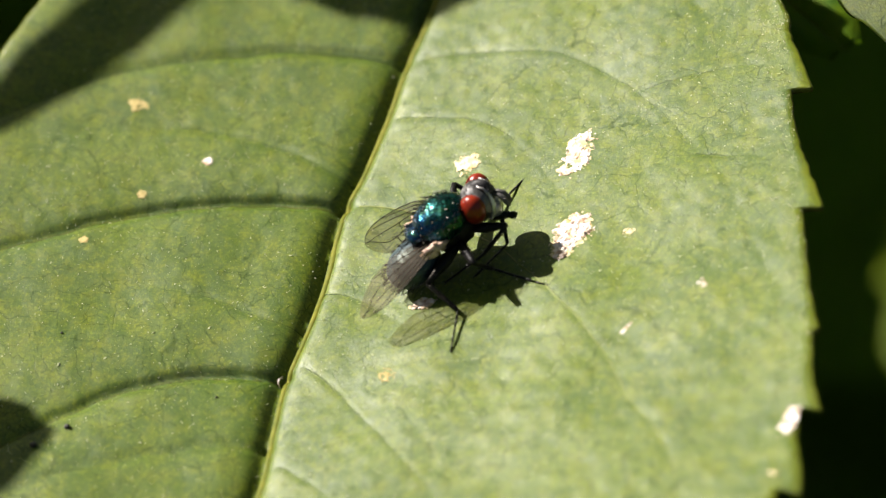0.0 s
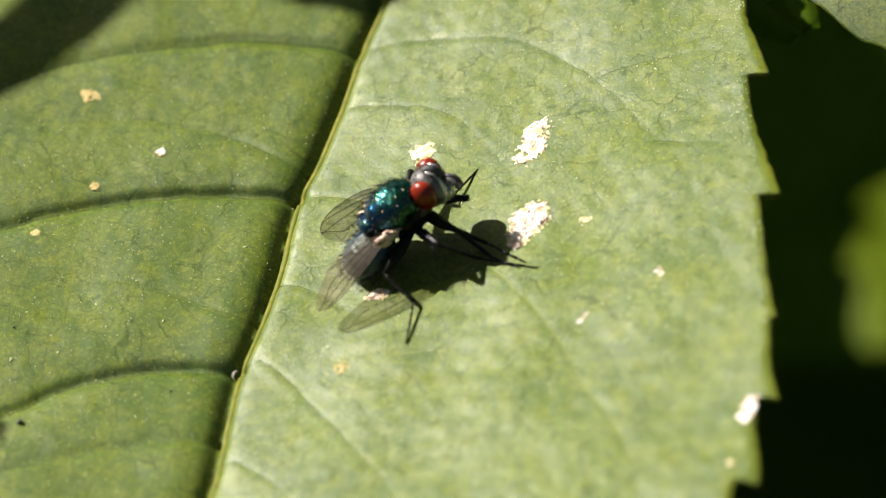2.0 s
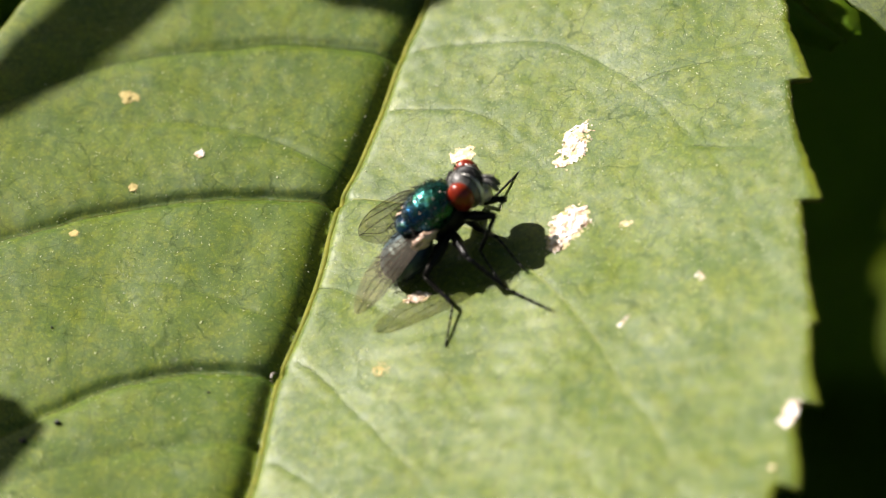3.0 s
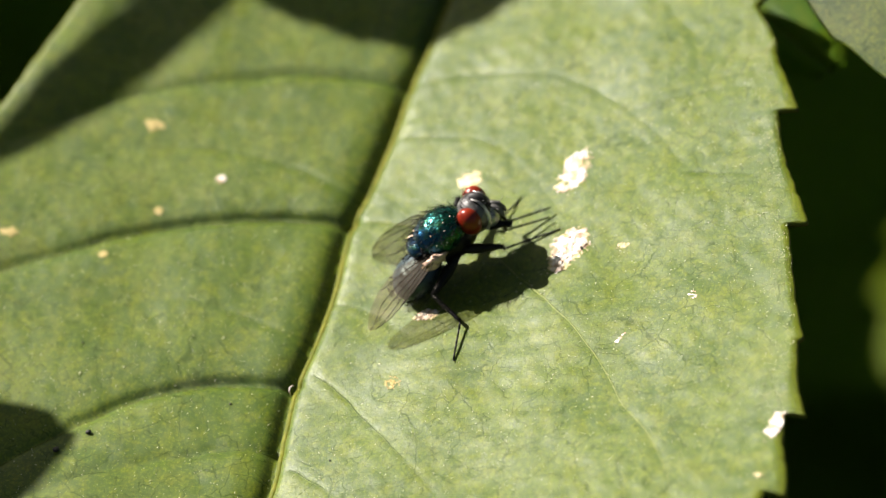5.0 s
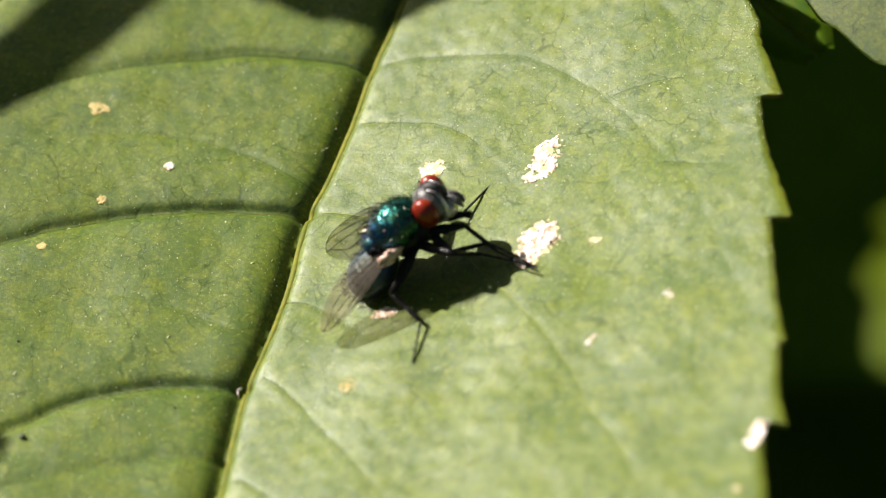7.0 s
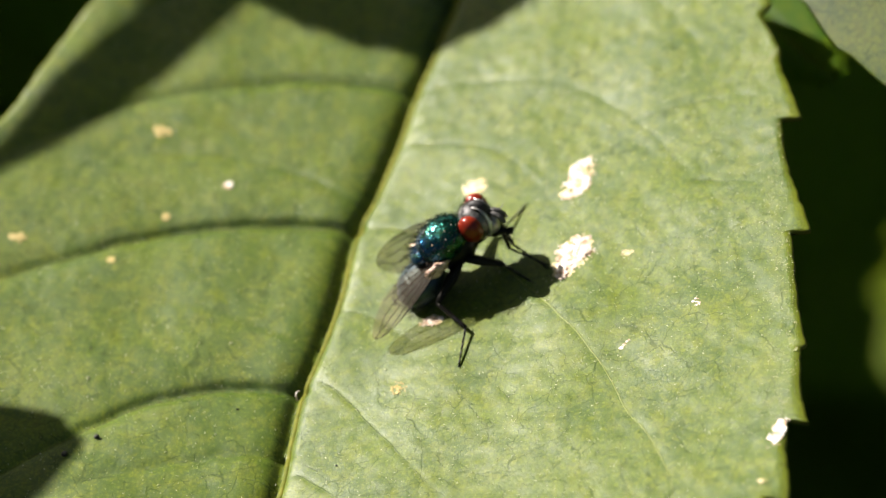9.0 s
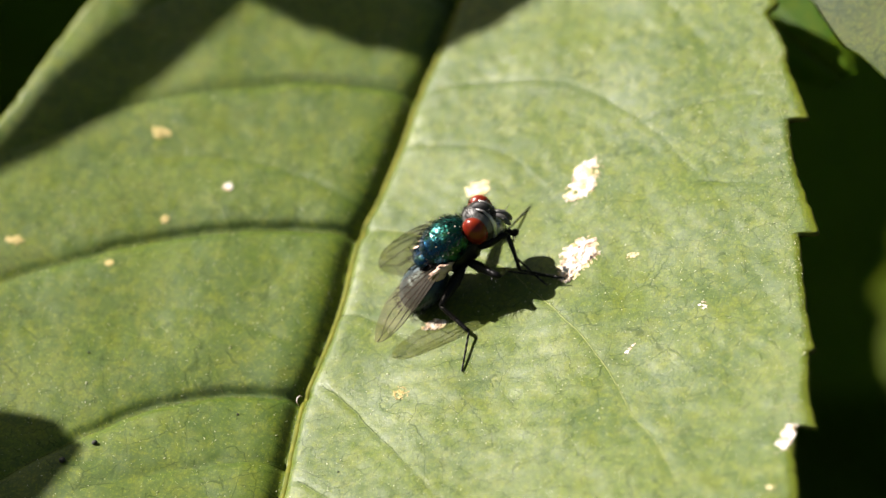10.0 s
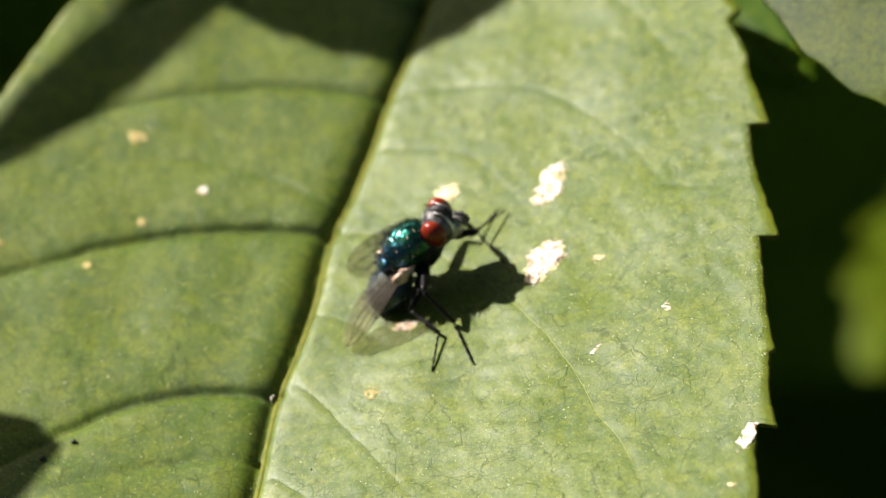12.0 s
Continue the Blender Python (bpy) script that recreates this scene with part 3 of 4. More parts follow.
caster("overhanging_leaf", "narrow green leaf hanging above the broad leaf", (-28.0, -3.0), (-10.1, 35.5), 55, 3.7, 1)
caster("overhanging_leaf", "green leaf hanging over the base of the broad leaf", (8.5, 26.5), (-27, 27.0), 62, 18.5, 2)
caster("overhanging_leaf", "blunt green leaf hanging beside the broad leaf", (-13.3, -20.1), (-39.5, -34.5), 48, 10.8, 3)
bush_leaf("neighbouring_leaf", "pale green toothed leaf beside the broad leaf", placed(33.0, 27.0, 8.6, 0, 19, 203.6), 44, 26, LEAF, 9, 0.0, 4, bite=0.035)
bush_leaf("shaded_leaf", "dark green leaf in the shade below", placed(14.5, 49.5, -5, 0, 0, -157.7), 40, 17, LEAF_DARK, 9, 0.0, 5)
# this one is out of view, added to cast shade below
bush_leaf("shading_leaf", "unseen green leaf added under the broad leaf's base for shade", placed(14, 78, -13, 0, 0, 178), 46, 46, LEAF, 9, 0.03, 8)
bush_leaf("sunlit_leaf", "yellow-green leaf far below the broad leaf", placed(79.4, 129, -166, 6, 8, 143), 41, 17, LEAF_YOUNG, 4, 0.05, 6, bite=0.55)

# ground under the bush, out to the horizon
bm = bmesh.new()
bmesh.ops.create_grid(bm, x_segments=40, y_segments=40, size=60000)
g = Nodes("soil")
gc = g.mix(g.noise(0.02, 5), (0.012, 0.010, 0.006), (0.03, 0.024, 0.014))
g.set(color=gc, rough=0.95, normal=g.bump(g.noise(0.05, 6), 8.0))
tagged(part("ground", bm, g.mat, None, "dark bare soil under the bush", placed(0, 0, -420)), "", "ground", kind="structure")

# undergrowth between the leaf and the soil, and unseen bush leaves around, added for shade, clear of the sun's way to
# the leaf
rnd = random.Random(11)
SHADED = [bush_leaf("undergrowth_leaf", "dark green leaf deep in the shaded bush", placed(rnd.uniform(60, 140), rnd.uniform(90, 200), -150 - 40 * i, rnd.uniform(-15, 15), rnd.uniform(-15, 15), rnd.uniform(0, 360)), rnd.uniform(80, 110), rnd.uniform(55, 70), LEAF_DARK, 11, 0.15, 20 + i, n=44, k=3) for i in range(4)]
AROUND = [bush_leaf("bush_leaf", "unseen bush leaf added to shade the background", placed(-260 - 60 * i, 300, 40 - 30 * i, 10, -8, 50 * i), rnd.uniform(110, 140), rnd.uniform(80, 100), LEAF_DARK, 11, 0.15, 80 + i, n=44, k=3) for i in range(4)]


for ob in SHADED:
    tagged(ob, group="leaves deep in the bush")
for ob in AROUND:
    tagged(ob, group="leaves round the place")


def strewn(kinds, count, xs, ys, zs, clear):
    made = 0
    while made < count:
        x, y, z = rnd.uniform(*xs), rnd.uniform(*ys), rnd.uniform(*zs)
        # where the shade of this place falls on the level of the leaf
        sx, sy = x + 0.86 * z, y - 0.89 * z
        if clear and z > -60 and -250 < sx < 230 and -260 < sy < 250:
            continue
        # keep out of the space between camera and leaf, and of the sunbeam that reaches the yellow-green leaf
        if z > -70 and abs(x) < 150 and -260 < y < 120:
            continue
        # and of the dark hollow beside the leaf's base
        if abs(x + 44) < 85 and 50 < y < 200 and z > -170:
            continue
        h = z + 166
        if h > -12 and math.hypot(x - 62 + 0.86 * h, y - 126 - 0.89 * h) < 64:
            continue
        copy_thing(rnd.choice(kinds), placed(x, y, z, rnd.uniform(-22, 22), rnd.uniform(-22, 22), rnd.uniform(0, 360)))
        made += 1


# an unseen canopy above, added to dim the sky's light on the leaf, open towards the sun
bm, made = bmesh.new(), 0
while made < 170:
    x, y, z = rnd.uniform(-350, 600), rnd.uniform(-250, 1000), rnd.uniform(330, 800)
    if abs(x + 0.86 * z) < 230 and abs(y - 0.89 * z) < 260:
        continue
    start = len(bm.verts)
    bm.from_mesh(rnd.choice(AROUND).data)
    bm.verts.ensure_lookup_table()
    m = placed(x, y, z, rnd.uniform(-25, 25), rnd.uniform(-25, 25), rnd.uniform(0, 360))
    for v in bm.verts[start:]:
        v.co = (m @ v.co) / MM
    made += 1
tagged(part("foliage", bm, LEAF_DARK, None, "unseen green leaves overhead, added to dim the sky"), "", "foliage", kind="stuff")
strewn(SHADED, 70, (-160, 260), (-60, 420), (-390, -190), False)
# hidden layer under the broad leaf, added to keep sun off the background
strewn(SHADED, 110, (-300, 0), (-20, 420), (-150, -75), False)
# unseen leaves up-sun that block light from the ground
strewn(AROUND, 240, (-900, -120), (-100, 1000), (-60, 160), True)


# ---- the fly ----
def chitin(name, a, b, rough, metal, coat=0.3, bump=0.02, scale=6.0, spec=0.5):
    n = Nodes(name)
    c = n.mix(n.ramp(n.noise(1.2, 3), 0.35, 0.65), a, b)
    n.set(color=c, rough=rough, metal=metal, spec=spec, coat=coat, coat_rough=0.15, normal=n.bump(n.noise(scale, 3), bump, 0.8))
    return n.mat


def metallic(name, rear, front, x0, x1, rough, dents):
    """Metallic cuticle that turns from blue behind to green in front, dented and finely pitted."""
    n = Nodes(name)
    sep = n.node("ShaderNodeSeparateXYZ")
    n.link(n.warp(1.1, 0.9), sep.inputs[0])
    c = n.mix(n.ramp(sep.outputs["X"], x0, x1), rear, front)
    c = n.mix(n.ramp(n.noise(1.6, 3), 0.50, 0.68, 0, 0.6), c, (front[0] * 4, front[1] * 1.5, front[2] * 0.5))
    nm = n.bump(n.noise(0.75, 1), dents, 1.0)
    nm = n.bump(n.noise(2.6, 2), dents * 0.22, 1.0, nm)
    nm = n.bump(n.noise(9.0, 3), 0.012, 1.0, nm)
    n.set(color=c, rough=n.ramp(n.noise(2.0, 3), 0.35, 0.65, rough * 0.8, rough * 1.25), metal=0.92, coat=0.25, coat_rough=0.12, normal=nm)
    return n.mat


GREEN = metallic("metallic_green_chitin", (0.005, 0.042, 0.105), (0.010, 0.082, 0.066), -1.1, 1.2, 0.26, 0.40)
BLUE = chitin("metallic_blue_chitin", (0.030, 0.052, 0.066), (0.055, 0.085, 0.098), 0.42, 0.5, 0.0)
BLACK = chitin("black_chitin", (0.004, 0.004, 0.005), (0.010, 0.009, 0.009), 0.36, 0.0, 0.0, spec=0.16)
GREY = chitin("grey_antenna", (0.05, 0.05, 0.05), (0.10, 0.095, 0.09), 0.6, 0.0, 0.0)
EYE = chitin("red_compound_eye", (0.13, 0.010, 0.004), (0.20, 0.019, 0.006), 0.30, 0.0, 0.0, 0.004, 22, 0.35)
SILVER = chitin("silver_dust", (0.30, 0.29, 0.28), (0.80, 0.79, 0.77), 0.30, 0.5, 0.0, 0.03, 8)
FACE = chitin("silver_dusted_face", (0.022, 0.021, 0.020), (0.15, 0.147, 0.144), 0.40, 0.3, 0.0, 0.06, 5)
STRIPE = chitin("dull_black_forehead", (0.010, 0.009, 0.010), (0.03, 0.028, 0.028), 0.6, 0.0, 0.0)
SCALE = chitin("pale_wing_scale", (0.26, 0.16, 0.10), (0.66, 0.48, 0.38), 0.5, 0.0, 0.0, 0.06, 3)
VEIN = chitin("brown_wing_vein", (0.010, 0.007, 0.005), (0.022, 0.015, 0.010), 0.5, 0.0, 0.0, spec=0.08)


def membrane_material():
    n = Nodes("smoky_wing_membrane")
    clear = n.node("ShaderNodeBsdfTransparent")
    clear.inputs["Color"].default_value = (0.80, 0.76, 0.67, 1)
    m = n.node("ShaderNodeMixShader")
    n.put(m.inputs[0], n.ramp(n.noise(0.8, 3), 0.3, 0.7, 0.18, 0.30))
    n.set(color=(0.11, 0.09, 0.065), rough=0.55, spec=0.04, normal=n.bump(n.noise(1.5, 3), 0.08, 0.5))
    n.link(clear.outputs[0], m.inputs[1])
    n.link(n.bsdf.outputs[0], m.inputs[2])
    n.link(m.outputs[0], n.out.inputs["Surface"])
    return n.mat


MEMBRANE = membrane_material()

FLY_YAW = 14.0
fly_at = Vector((0.86, -1.95))  # under the middle of the thorax
d2 = fly_at - MID
ground_z = float(fold(np.array([d2.dot(ACROSS)]), np.array([d2.dot(ALONG)]))[0])
fly = tagged(new("fly"), "metallic blue-green fly with red eyes, grooming on the leaf", "fly")
fly.empty_display_size = 2 * MM


def fly_pose(dx=0.0, dy=0.0, tip=0.0):
    return placed(fly_at.x + dx, fly_at.y + dy, ground_z, -13, -5 + tip, FLY_YAW)


FLY_POSE = fly_pose()
fly.matrix_basis = FLY_POSE


def bristles(bm, rnd, centre, radii, count, length, lean, where, thick=0.022):
    """Stiff hairs that stand on an ellipsoid and lean backwards."""
    made = 0
    while made < count:
        d = Vector((rnd.gauss(0, 1), rnd.gauss(0, 1), rnd.gauss(0, 1))).normalized()
        if not where(d):
            continue
        p = Vector(centre) + Vector((d.x * radii[0], d.y * radii[1], d.z * radii[2]))
        out = (Vector((d.x / radii[0], d.y / radii[1], d.z / radii[2])).normalized() + Vector((-lean, 0, 0.1)) + Vector((rnd.gauss(0, 0.15), rnd.gauss(0, 0.15), rnd.gauss(0, 0.15)))).normalized()
        l = length * rnd.uniform(0.6, 1.2)
        tip = p + out * l + Vector((-0.2 * l, 0, 0))
        tube(bm, [p - out * 0.03, p + out * l * 0.55, tip], [thick, thick * 0.7, thick * 0.15], 4)
        made += 1


def grown(bm, k):
    for v in bm.verts:
        v.co *= k
    return bm


def bent(bm, centre, degrees):
    """Tips a drawn mesh nose-up about a place."""
    bmesh.ops.rotate(bm, verts=bm.verts, cent=centre, matrix=Matrix.Rotation(radians(-degrees), 3, "Y"))
    return bm


THORAX, THORAX_R = (0.12, -0.12, 3.62), (1.98, 1.52, 1.42)
rnd = random.Random(5)
bm = bmesh.new()
blob(bm, THORAX, THORAX_R, seg=48, rings=32, shape=lambda d: (1 + 0.04 * max(0, d.x)) * (1 - 0.035 * math.exp(-((d.x + 0.02) / 0.05) ** 2) * max(0, d.z)) * (1 - 0.05 * max(0, -d.x) ** 2))
thorax = part("thorax", bent(bm, THORAX, 14), GREEN, fly, "shiny blue-green thorax")
SCUT, SCUT_R = (-1.62, -0.1, 3.98), (0.66, 0.92, 0.48)
bm = bmesh.new()
blob(bm, SCUT, SCUT_R, pose(0, 0, 0, 0, -8, 0), 24, 14)
part("scutellum", bent(bm, THORAX, 14), GREEN, fly)
bm = bmesh.new()
bristles(bm, rnd, THORAX, THORAX_R, 200, 0.55, 0.9, lambda d: d.z > 0.05)
bristles(bm, rnd, SCUT, SCUT_R, 18, 0.9, 1.4, lambda d: d.x < 0.2)
tagged(part("thorax_bristles", bent(bm, THORAX, 14), BLACK, fly), "stiff black bristles", kind="stuff")
# pale beads among the bristles, modelled in place of the glints there
bm = bmesh.new()
for _ in range(32):
    d = Vector((rnd.gauss(-0.2, 1), rnd.gauss(-0.5, 1), abs(rnd.gauss(0.3, 0.8)))).normalized()
    r = rnd.choice((0.025, 0.03, 0.04, 0.06))
    blob(bm, Vector(THORAX) + Vector([d[k] * (THORAX_R[k] + 0.02) for k in range(3)]), (r, r, r), seg=8, rings=6, shape=lambda v: 1 + 0.2 * noise.noise(v * 3))
tagged(part("glint_beads", bent(bm, THORAX, 14), DEAD, fly, "pale beads that stand for glints on the thorax"), kind="stuff")
# pleura: the dark lower side of the thorax from which the legs come
bm = bmesh.new()
blob(bm, (0.55, 0, 2.60), (1.75, 1.36, 1.40), seg=28, rings=18)
for hx, hy in ((1.45, 0.5), (0.6, 0.75), (-0.15, 0.9)):
    for side in (1, -1):
        blob(bm, (hx, hy * side, 2.05), (0.36, 0.36, 0.55), seg=12, rings=8)
blob(bm, (1.45, 0, 2.55), (1.0, 1.0, 1.05), seg=20, rings=14)
part("underside", bm, BLACK, fly, "black underside of the thorax")

ABD, ABD_R = (-2.50, -0.20, 1.62), (2.05, 1.55, 1.25)
bm = bmesh.new()
blob(bm, ABD, ABD_R, seg=40, rings=40, shape=lambda d: 1 - 0.03 * (math.cos(d.x * 9.5 + 0.6) > 0.86) - 0.10 * max(0, -d.x) ** 3)
part("abdomen", bent(bm, ABD, 20), BLUE, fly, "dark metallic blue abdomen")
bm = bmesh.new()
bristles(bm, rnd, ABD, ABD_R, 200, 0.30, 0.9, lambda d: d.x < 0.3)
tagged(part("abdomen_bristles", bent(bm, ABD, 20), BLACK, fly), "fine black hairs", kind="stuff")

# head, turned and leaning a little to the fly's own right
HG = 1.26
HEAD_POSE = placed(2.66, -0.15, 3.70, -7, 12, -31)
bm = bmesh.new()
blob(bm, (0.08, 0, -0.03), (0.90, 1.04, 1.04), seg=36, rings=28, shape=lambda d: 1 + 0.16 * max(0, d.x) * max(0, -d.z + 0.3))
head = part("head", grown(bm, HG), FACE, fly, "silvery face", HEAD_POSE)
for side in (1, -1):
    bm = bmesh.new()
    blob(bm, (0.00, side * 0.84, 0.02), (0.66, 0.54, 0.86), pose(0, 0, 0, side * -12, 0, side * 16), 36, 28)
    part("eye", grown(bm, HG), EYE, head, "dark red compound eye")
    # silver band along the eye's inner edge
    bm = bmesh.new()
    tube(bm, [(0.16, side * 0.36, 1.06), (0.52, side * 0.36, 0.90), (0.80, side * 0.38, 0.55), (0.95, side * 0.42, 0.10), (0.96, side * 0.48, -0.35), (0.80, side * 0.50, -0.75)], [0.04, 0.06, 0.08, 0.11, 0.13, 0.08], 10)
    part("cheek_band", grown(bm, HG), SILVER, head, "silver band beside the eye")
    bm = bmesh.new()
    tube(bm, [(0.90, side * 0.14, 0.42), (1.14, side * 0.16, 0.46), (1.36, side * 0.19, 0.34), (1.58, side * 0.21, 0.06), (1.68, side * 0.21, -0.12), (1.66, side * 0.21, -0.20)], [0.08, 0.12, 0.15, 0.15, 0.10, 0.03], 10)
    tube(bm, [(1.28, side * 0.22, 0.30), (1.52, side * 0.42, 0.42), (1.66, side * 0.58, 0.60)], [0.028, 0.02, 0.006], 5)
    part("antenna", grown(bm, HG), GREY, head, "dark grey antenna")
bm = bmesh.new()
blob(bm, (0.30, 0, 0.46), (0.66, 0.34, 0.74), seg=20, rings=16)
part("forehead_stripe", grown(bm, HG), STRIPE, head, "dull black stripe between the eyes")
bm = bmesh.new()
blob(bm, (0.94, 0, -0.38), (0.40, 0.44, 0.54), seg=18, rings=12)
part("face_plate", grown(bm, HG), SILVER, head, "silvery plate below the antennae")
bm = bmesh.new()
tube(bm, [(0.60, 0, -0.72), (1.00, 0, -0.84), (1.36, 0, -0.86), (1.62, 0, -0.82)], [0.40, 0.32, 0.20, 0.16], 14)
blob(bm, (1.76, 0, -0.84), (0.24, 0.22, 0.17), seg=14, rings=10, shape=lambda d: 1 + 0.12 * math.sin(7 * d.z))
part("proboscis", grown(bm, HG), BLACK, head, "short black proboscis")
bm = bmesh.new()
for side in (1, -1):
    for i in range(9):
        z = 1.0 - i * 0.19
        x = 0.50 + 0.07 * i if i < 6 else 0.92 - 0.03 * (i - 6)
        tube(bm, [(x, side * 0.34, z), (x + 0.24, side * 0.28, z + 0.12), (x + 0.46, side * 0.2, z + 0.20 - 0.05 * i)], [0.022, 0.016, 0.005], 4)
    for i in range(6):
        tube(bm, [(-0.3, side * (0.1 + 0.16 * i), 1.0 - 0.04 * i * i), (-0.42, side * (0.12 + 0.17 * i), 1.30 - 0.04 * i * i)], [0.022, 0.005], 4)
tagged(part("head_bristles", grown(bm, HG), BLACK, head), "", kind="stuff")


# wings: outline and veins in the wing's own plane, x along it, y towards its hind edge
WING_OUT = [(0, 0.1), (0.8, -0.28), (2.0, -0.40), (3.6, -0.36), (5.2, -0.12), (6.3, 0.35), (6.75, 0.95), (6.5, 1.55), (5.6, 2.15), (4.2, 2.50), (2.8, 2.45), (1.7, 2.10), (0.9, 1.55), (0.3, 0.9)]
WING_VEINS = [
    [(0, 0.1), (0.8, -0.28), (2.0, -0.40), (3.6, -0.36), (5.2, -0.12), (6.3, 0.35), (6.72, 0.9)],
    [(0.2, 0.15), (1.5, -0.1), (3.0, -0.2), (4.4, -0.25)],
    [(0.3, 0.25), (1.8, 0.15), (3.6, 0.1), (5.4, 0.15), (6.3, 0.38)],
    [(0.3, 0.3), (1.8, 0.4), (3.6, 0.6), (5.4, 0.75), (6.72, 0.95)],
    [(0.3, 0.4), (1.6, 0.8), (3.2, 1.25), (4.6, 1.5), (5.3, 1.35), (6.1, 0.95), (6.65, 0.85)],
    [(0.3, 0.5), (1.4, 1.2), (2.6, 1.8), (3.8, 2.2), (4.3, 2.48)],
    [(3.1, 0.5), (3.2, 1.25)],
    [(3.9, 1.35), (3.75, 2.15)],
    [(0.4, 0.7), (1.2, 1.5), (1.8, 2.1)],
]


def wing(side, at, size, label, slim=1.0):
    def bow(x, y):
        return 0.12 * math.sin(x * 0.5) + 0.05 * math.sin(3 * y) * min(1, x / 3) - 0.02 * y * y

    rim = spline(WING_OUT + [WING_OUT[0]], 90)[:-1]
    bm = bmesh.new()
    rim = rim * size
    ctr = np.array([3.0, 0.85])
    rings = []
    for k in np.linspace(1, 0.08, 10):
        rings.append([bm.verts.new((*(ctr + (q - ctr) * k), 0)) for q in rim])
    for a, b in zip(rings, rings[1:]):
        for j in range(len(rim)):
            bm.faces.new((a[j], a[(j + 1) % len(rim)], b[(j + 1) % len(rim)], b[j]))
    bm.faces.new(rings[-1])
    for v in bm.verts:
        v.co = (v.co.x, v.co.y * side * slim, bow(v.co.x, v.co.y))
    ob = part("wing", bm, MEMBRANE, fly, label, at)
    for line in WING_VEINS:
        bm = bmesh.new()
        p = spline(line, 16) * size
        tube(bm, [(x, y * side * slim, bow(x, y)) for x, y in p], [0.034 - 0.018 * i / 15 for i in range(16)], 5)
        part("wing_vein", bm, VEIN, ob)
    return ob


def frame_of(origin, along, over):
    """A pose with x along one way and z as near as may be to another."""
    x = Vector(along).normalized()
    y = Vector(over).cross(x).normalized()
    z = x.cross(y)
    m = Matrix.Identity(4)
    for i in range(3):
        m[i][0], m[i][1], m[i][2], m[i][3] = x[i], y[i], z[i], origin[i] * MM
    return m


# the wings trail along the abdomen and droop towards the leaf
def wing_frame(root, tip, hind, side):
    """The pose of a wing whose point and hind edge reach the given places."""
    root, x = Vector(root), (Vector(tip) - Vector(root)).normalized()
    y = (Vector(hind) - root) - x * (Vector(hind) - root).dot(x)
    y.normalize()
    q = math.atan2(0.95, 6.75)
    ahead, back = x * math.cos(q) - y * math.sin(q), x * math.sin(q) + y * math.cos(q)
    return frame_of(root, ahead, ahead.cross(back * side))


SMOKY = "clear smoky wing with dark veins, folded back over the abdomen"
wing(-1, wing_frame((-0.70, -1.60, 3.35), (-7.00, -2.40, 1.50), (-4.60, -0.45, 2.45), -1), 0.97, SMOKY, 0.92)
wing(1, wing_frame((0.15, 1.55, 4.10), (-4.20, 3.45, 1.95), (-1.25, 1.10, 1.65), 1), 0.79, SMOKY, 1.10)


# pale scales that cover the wings' roots
for side in (1, -1):
    bm = bmesh.new()
    blob(bm, (-0.95, side * 1.52 - 0.1, 2.90 - 0.10 * side), (0.80, 0.28, 0.55), pose(0, 0, 0, side * -35, 12, side * -8), 20, 14, shape=lambda d: 1 + 0.22 * math.sin(6 * d.x + 4 * d.z) + 0.12 * math.sin(11 * d.y + 9 * d.x))
    blob(bm, (-1.45, side * 1.42 - 0.1, 2.55 - 0.12 * side), (0.62, 0.26, 0.46), pose(0, 0, 0, side * -30, 20, 0), 18, 12)
    part("wing_scale", bm, SCALE, fly, "pale waxy scale at the wing's root")


# ---- legs: thigh, shin and foot are rigid and meet at their joints ----
def limb(bm, length, r0, r1, r2, rnd, hairs, bend=0.0):
    k = 7
    tube(bm, [(length * i / k, 0, bend * math.sin(math.pi * i / k)) for i in range(k + 1)], [r0 + (r1 - r0) * min(1, i / 3) if i < 3 else r1 + (r2 - r1) * (i - 3) / (k - 3) for i in range(k + 1)], 8)
    for _ in range(hairs):
        x, q = rnd.uniform(0.1, 0.95) * length, rnd.uniform(0, 2 * math.pi)
        o = Vector((0.5, math.cos(q), math.sin(q))).normalized()
        p = Vector((x, 0, 0)) + 0.6 * r1 * Vector((0, o.y, o.z))
        tube(bm, [p, p + o * (0.16 + r1)], [0.016, 0.004], 3)


def leg(name, hip, l1, l2, l3, seed, stout=0.35):
    rnd = random.Random(seed)
    bm = bmesh.new()
    limb(bm, l1, 0.22, stout, 0.18, rnd, 20)
    thigh = part(name, bm, BLACK, fly, "jointed black leg")
    bm = bmesh.new()
    limb(bm, l2, 0.14, 0.155, 0.12, rnd, 30)
    shin = part("shin", bm, BLACK, thigh)
    bm = bmesh.new()
    for i in range(5):
        a, b = l3 * i / 5, l3 * (i + 1) / 5
        tube(bm, [(a, 0, 0), (a + 0.3 * (b - a), 0, 0), (b, 0, 0)], [0.06, 0.075, 0.088 - 0.006 * i], 6)
    for y in (0.09, -0.09):
        tube(bm, [(l3 - 0.03, 0, 0), (l3 + 0.1, y, 0.02), (l3 + 0.17, y, -0.07)], [0.035, 0.028, 0.008], 5)
    foot = part("foot", bm, BLACK, shin)
    return dict(thigh=thigh, shin=shin, foot=foot, hip=Vector(hip), l=(l1, l2, l3))


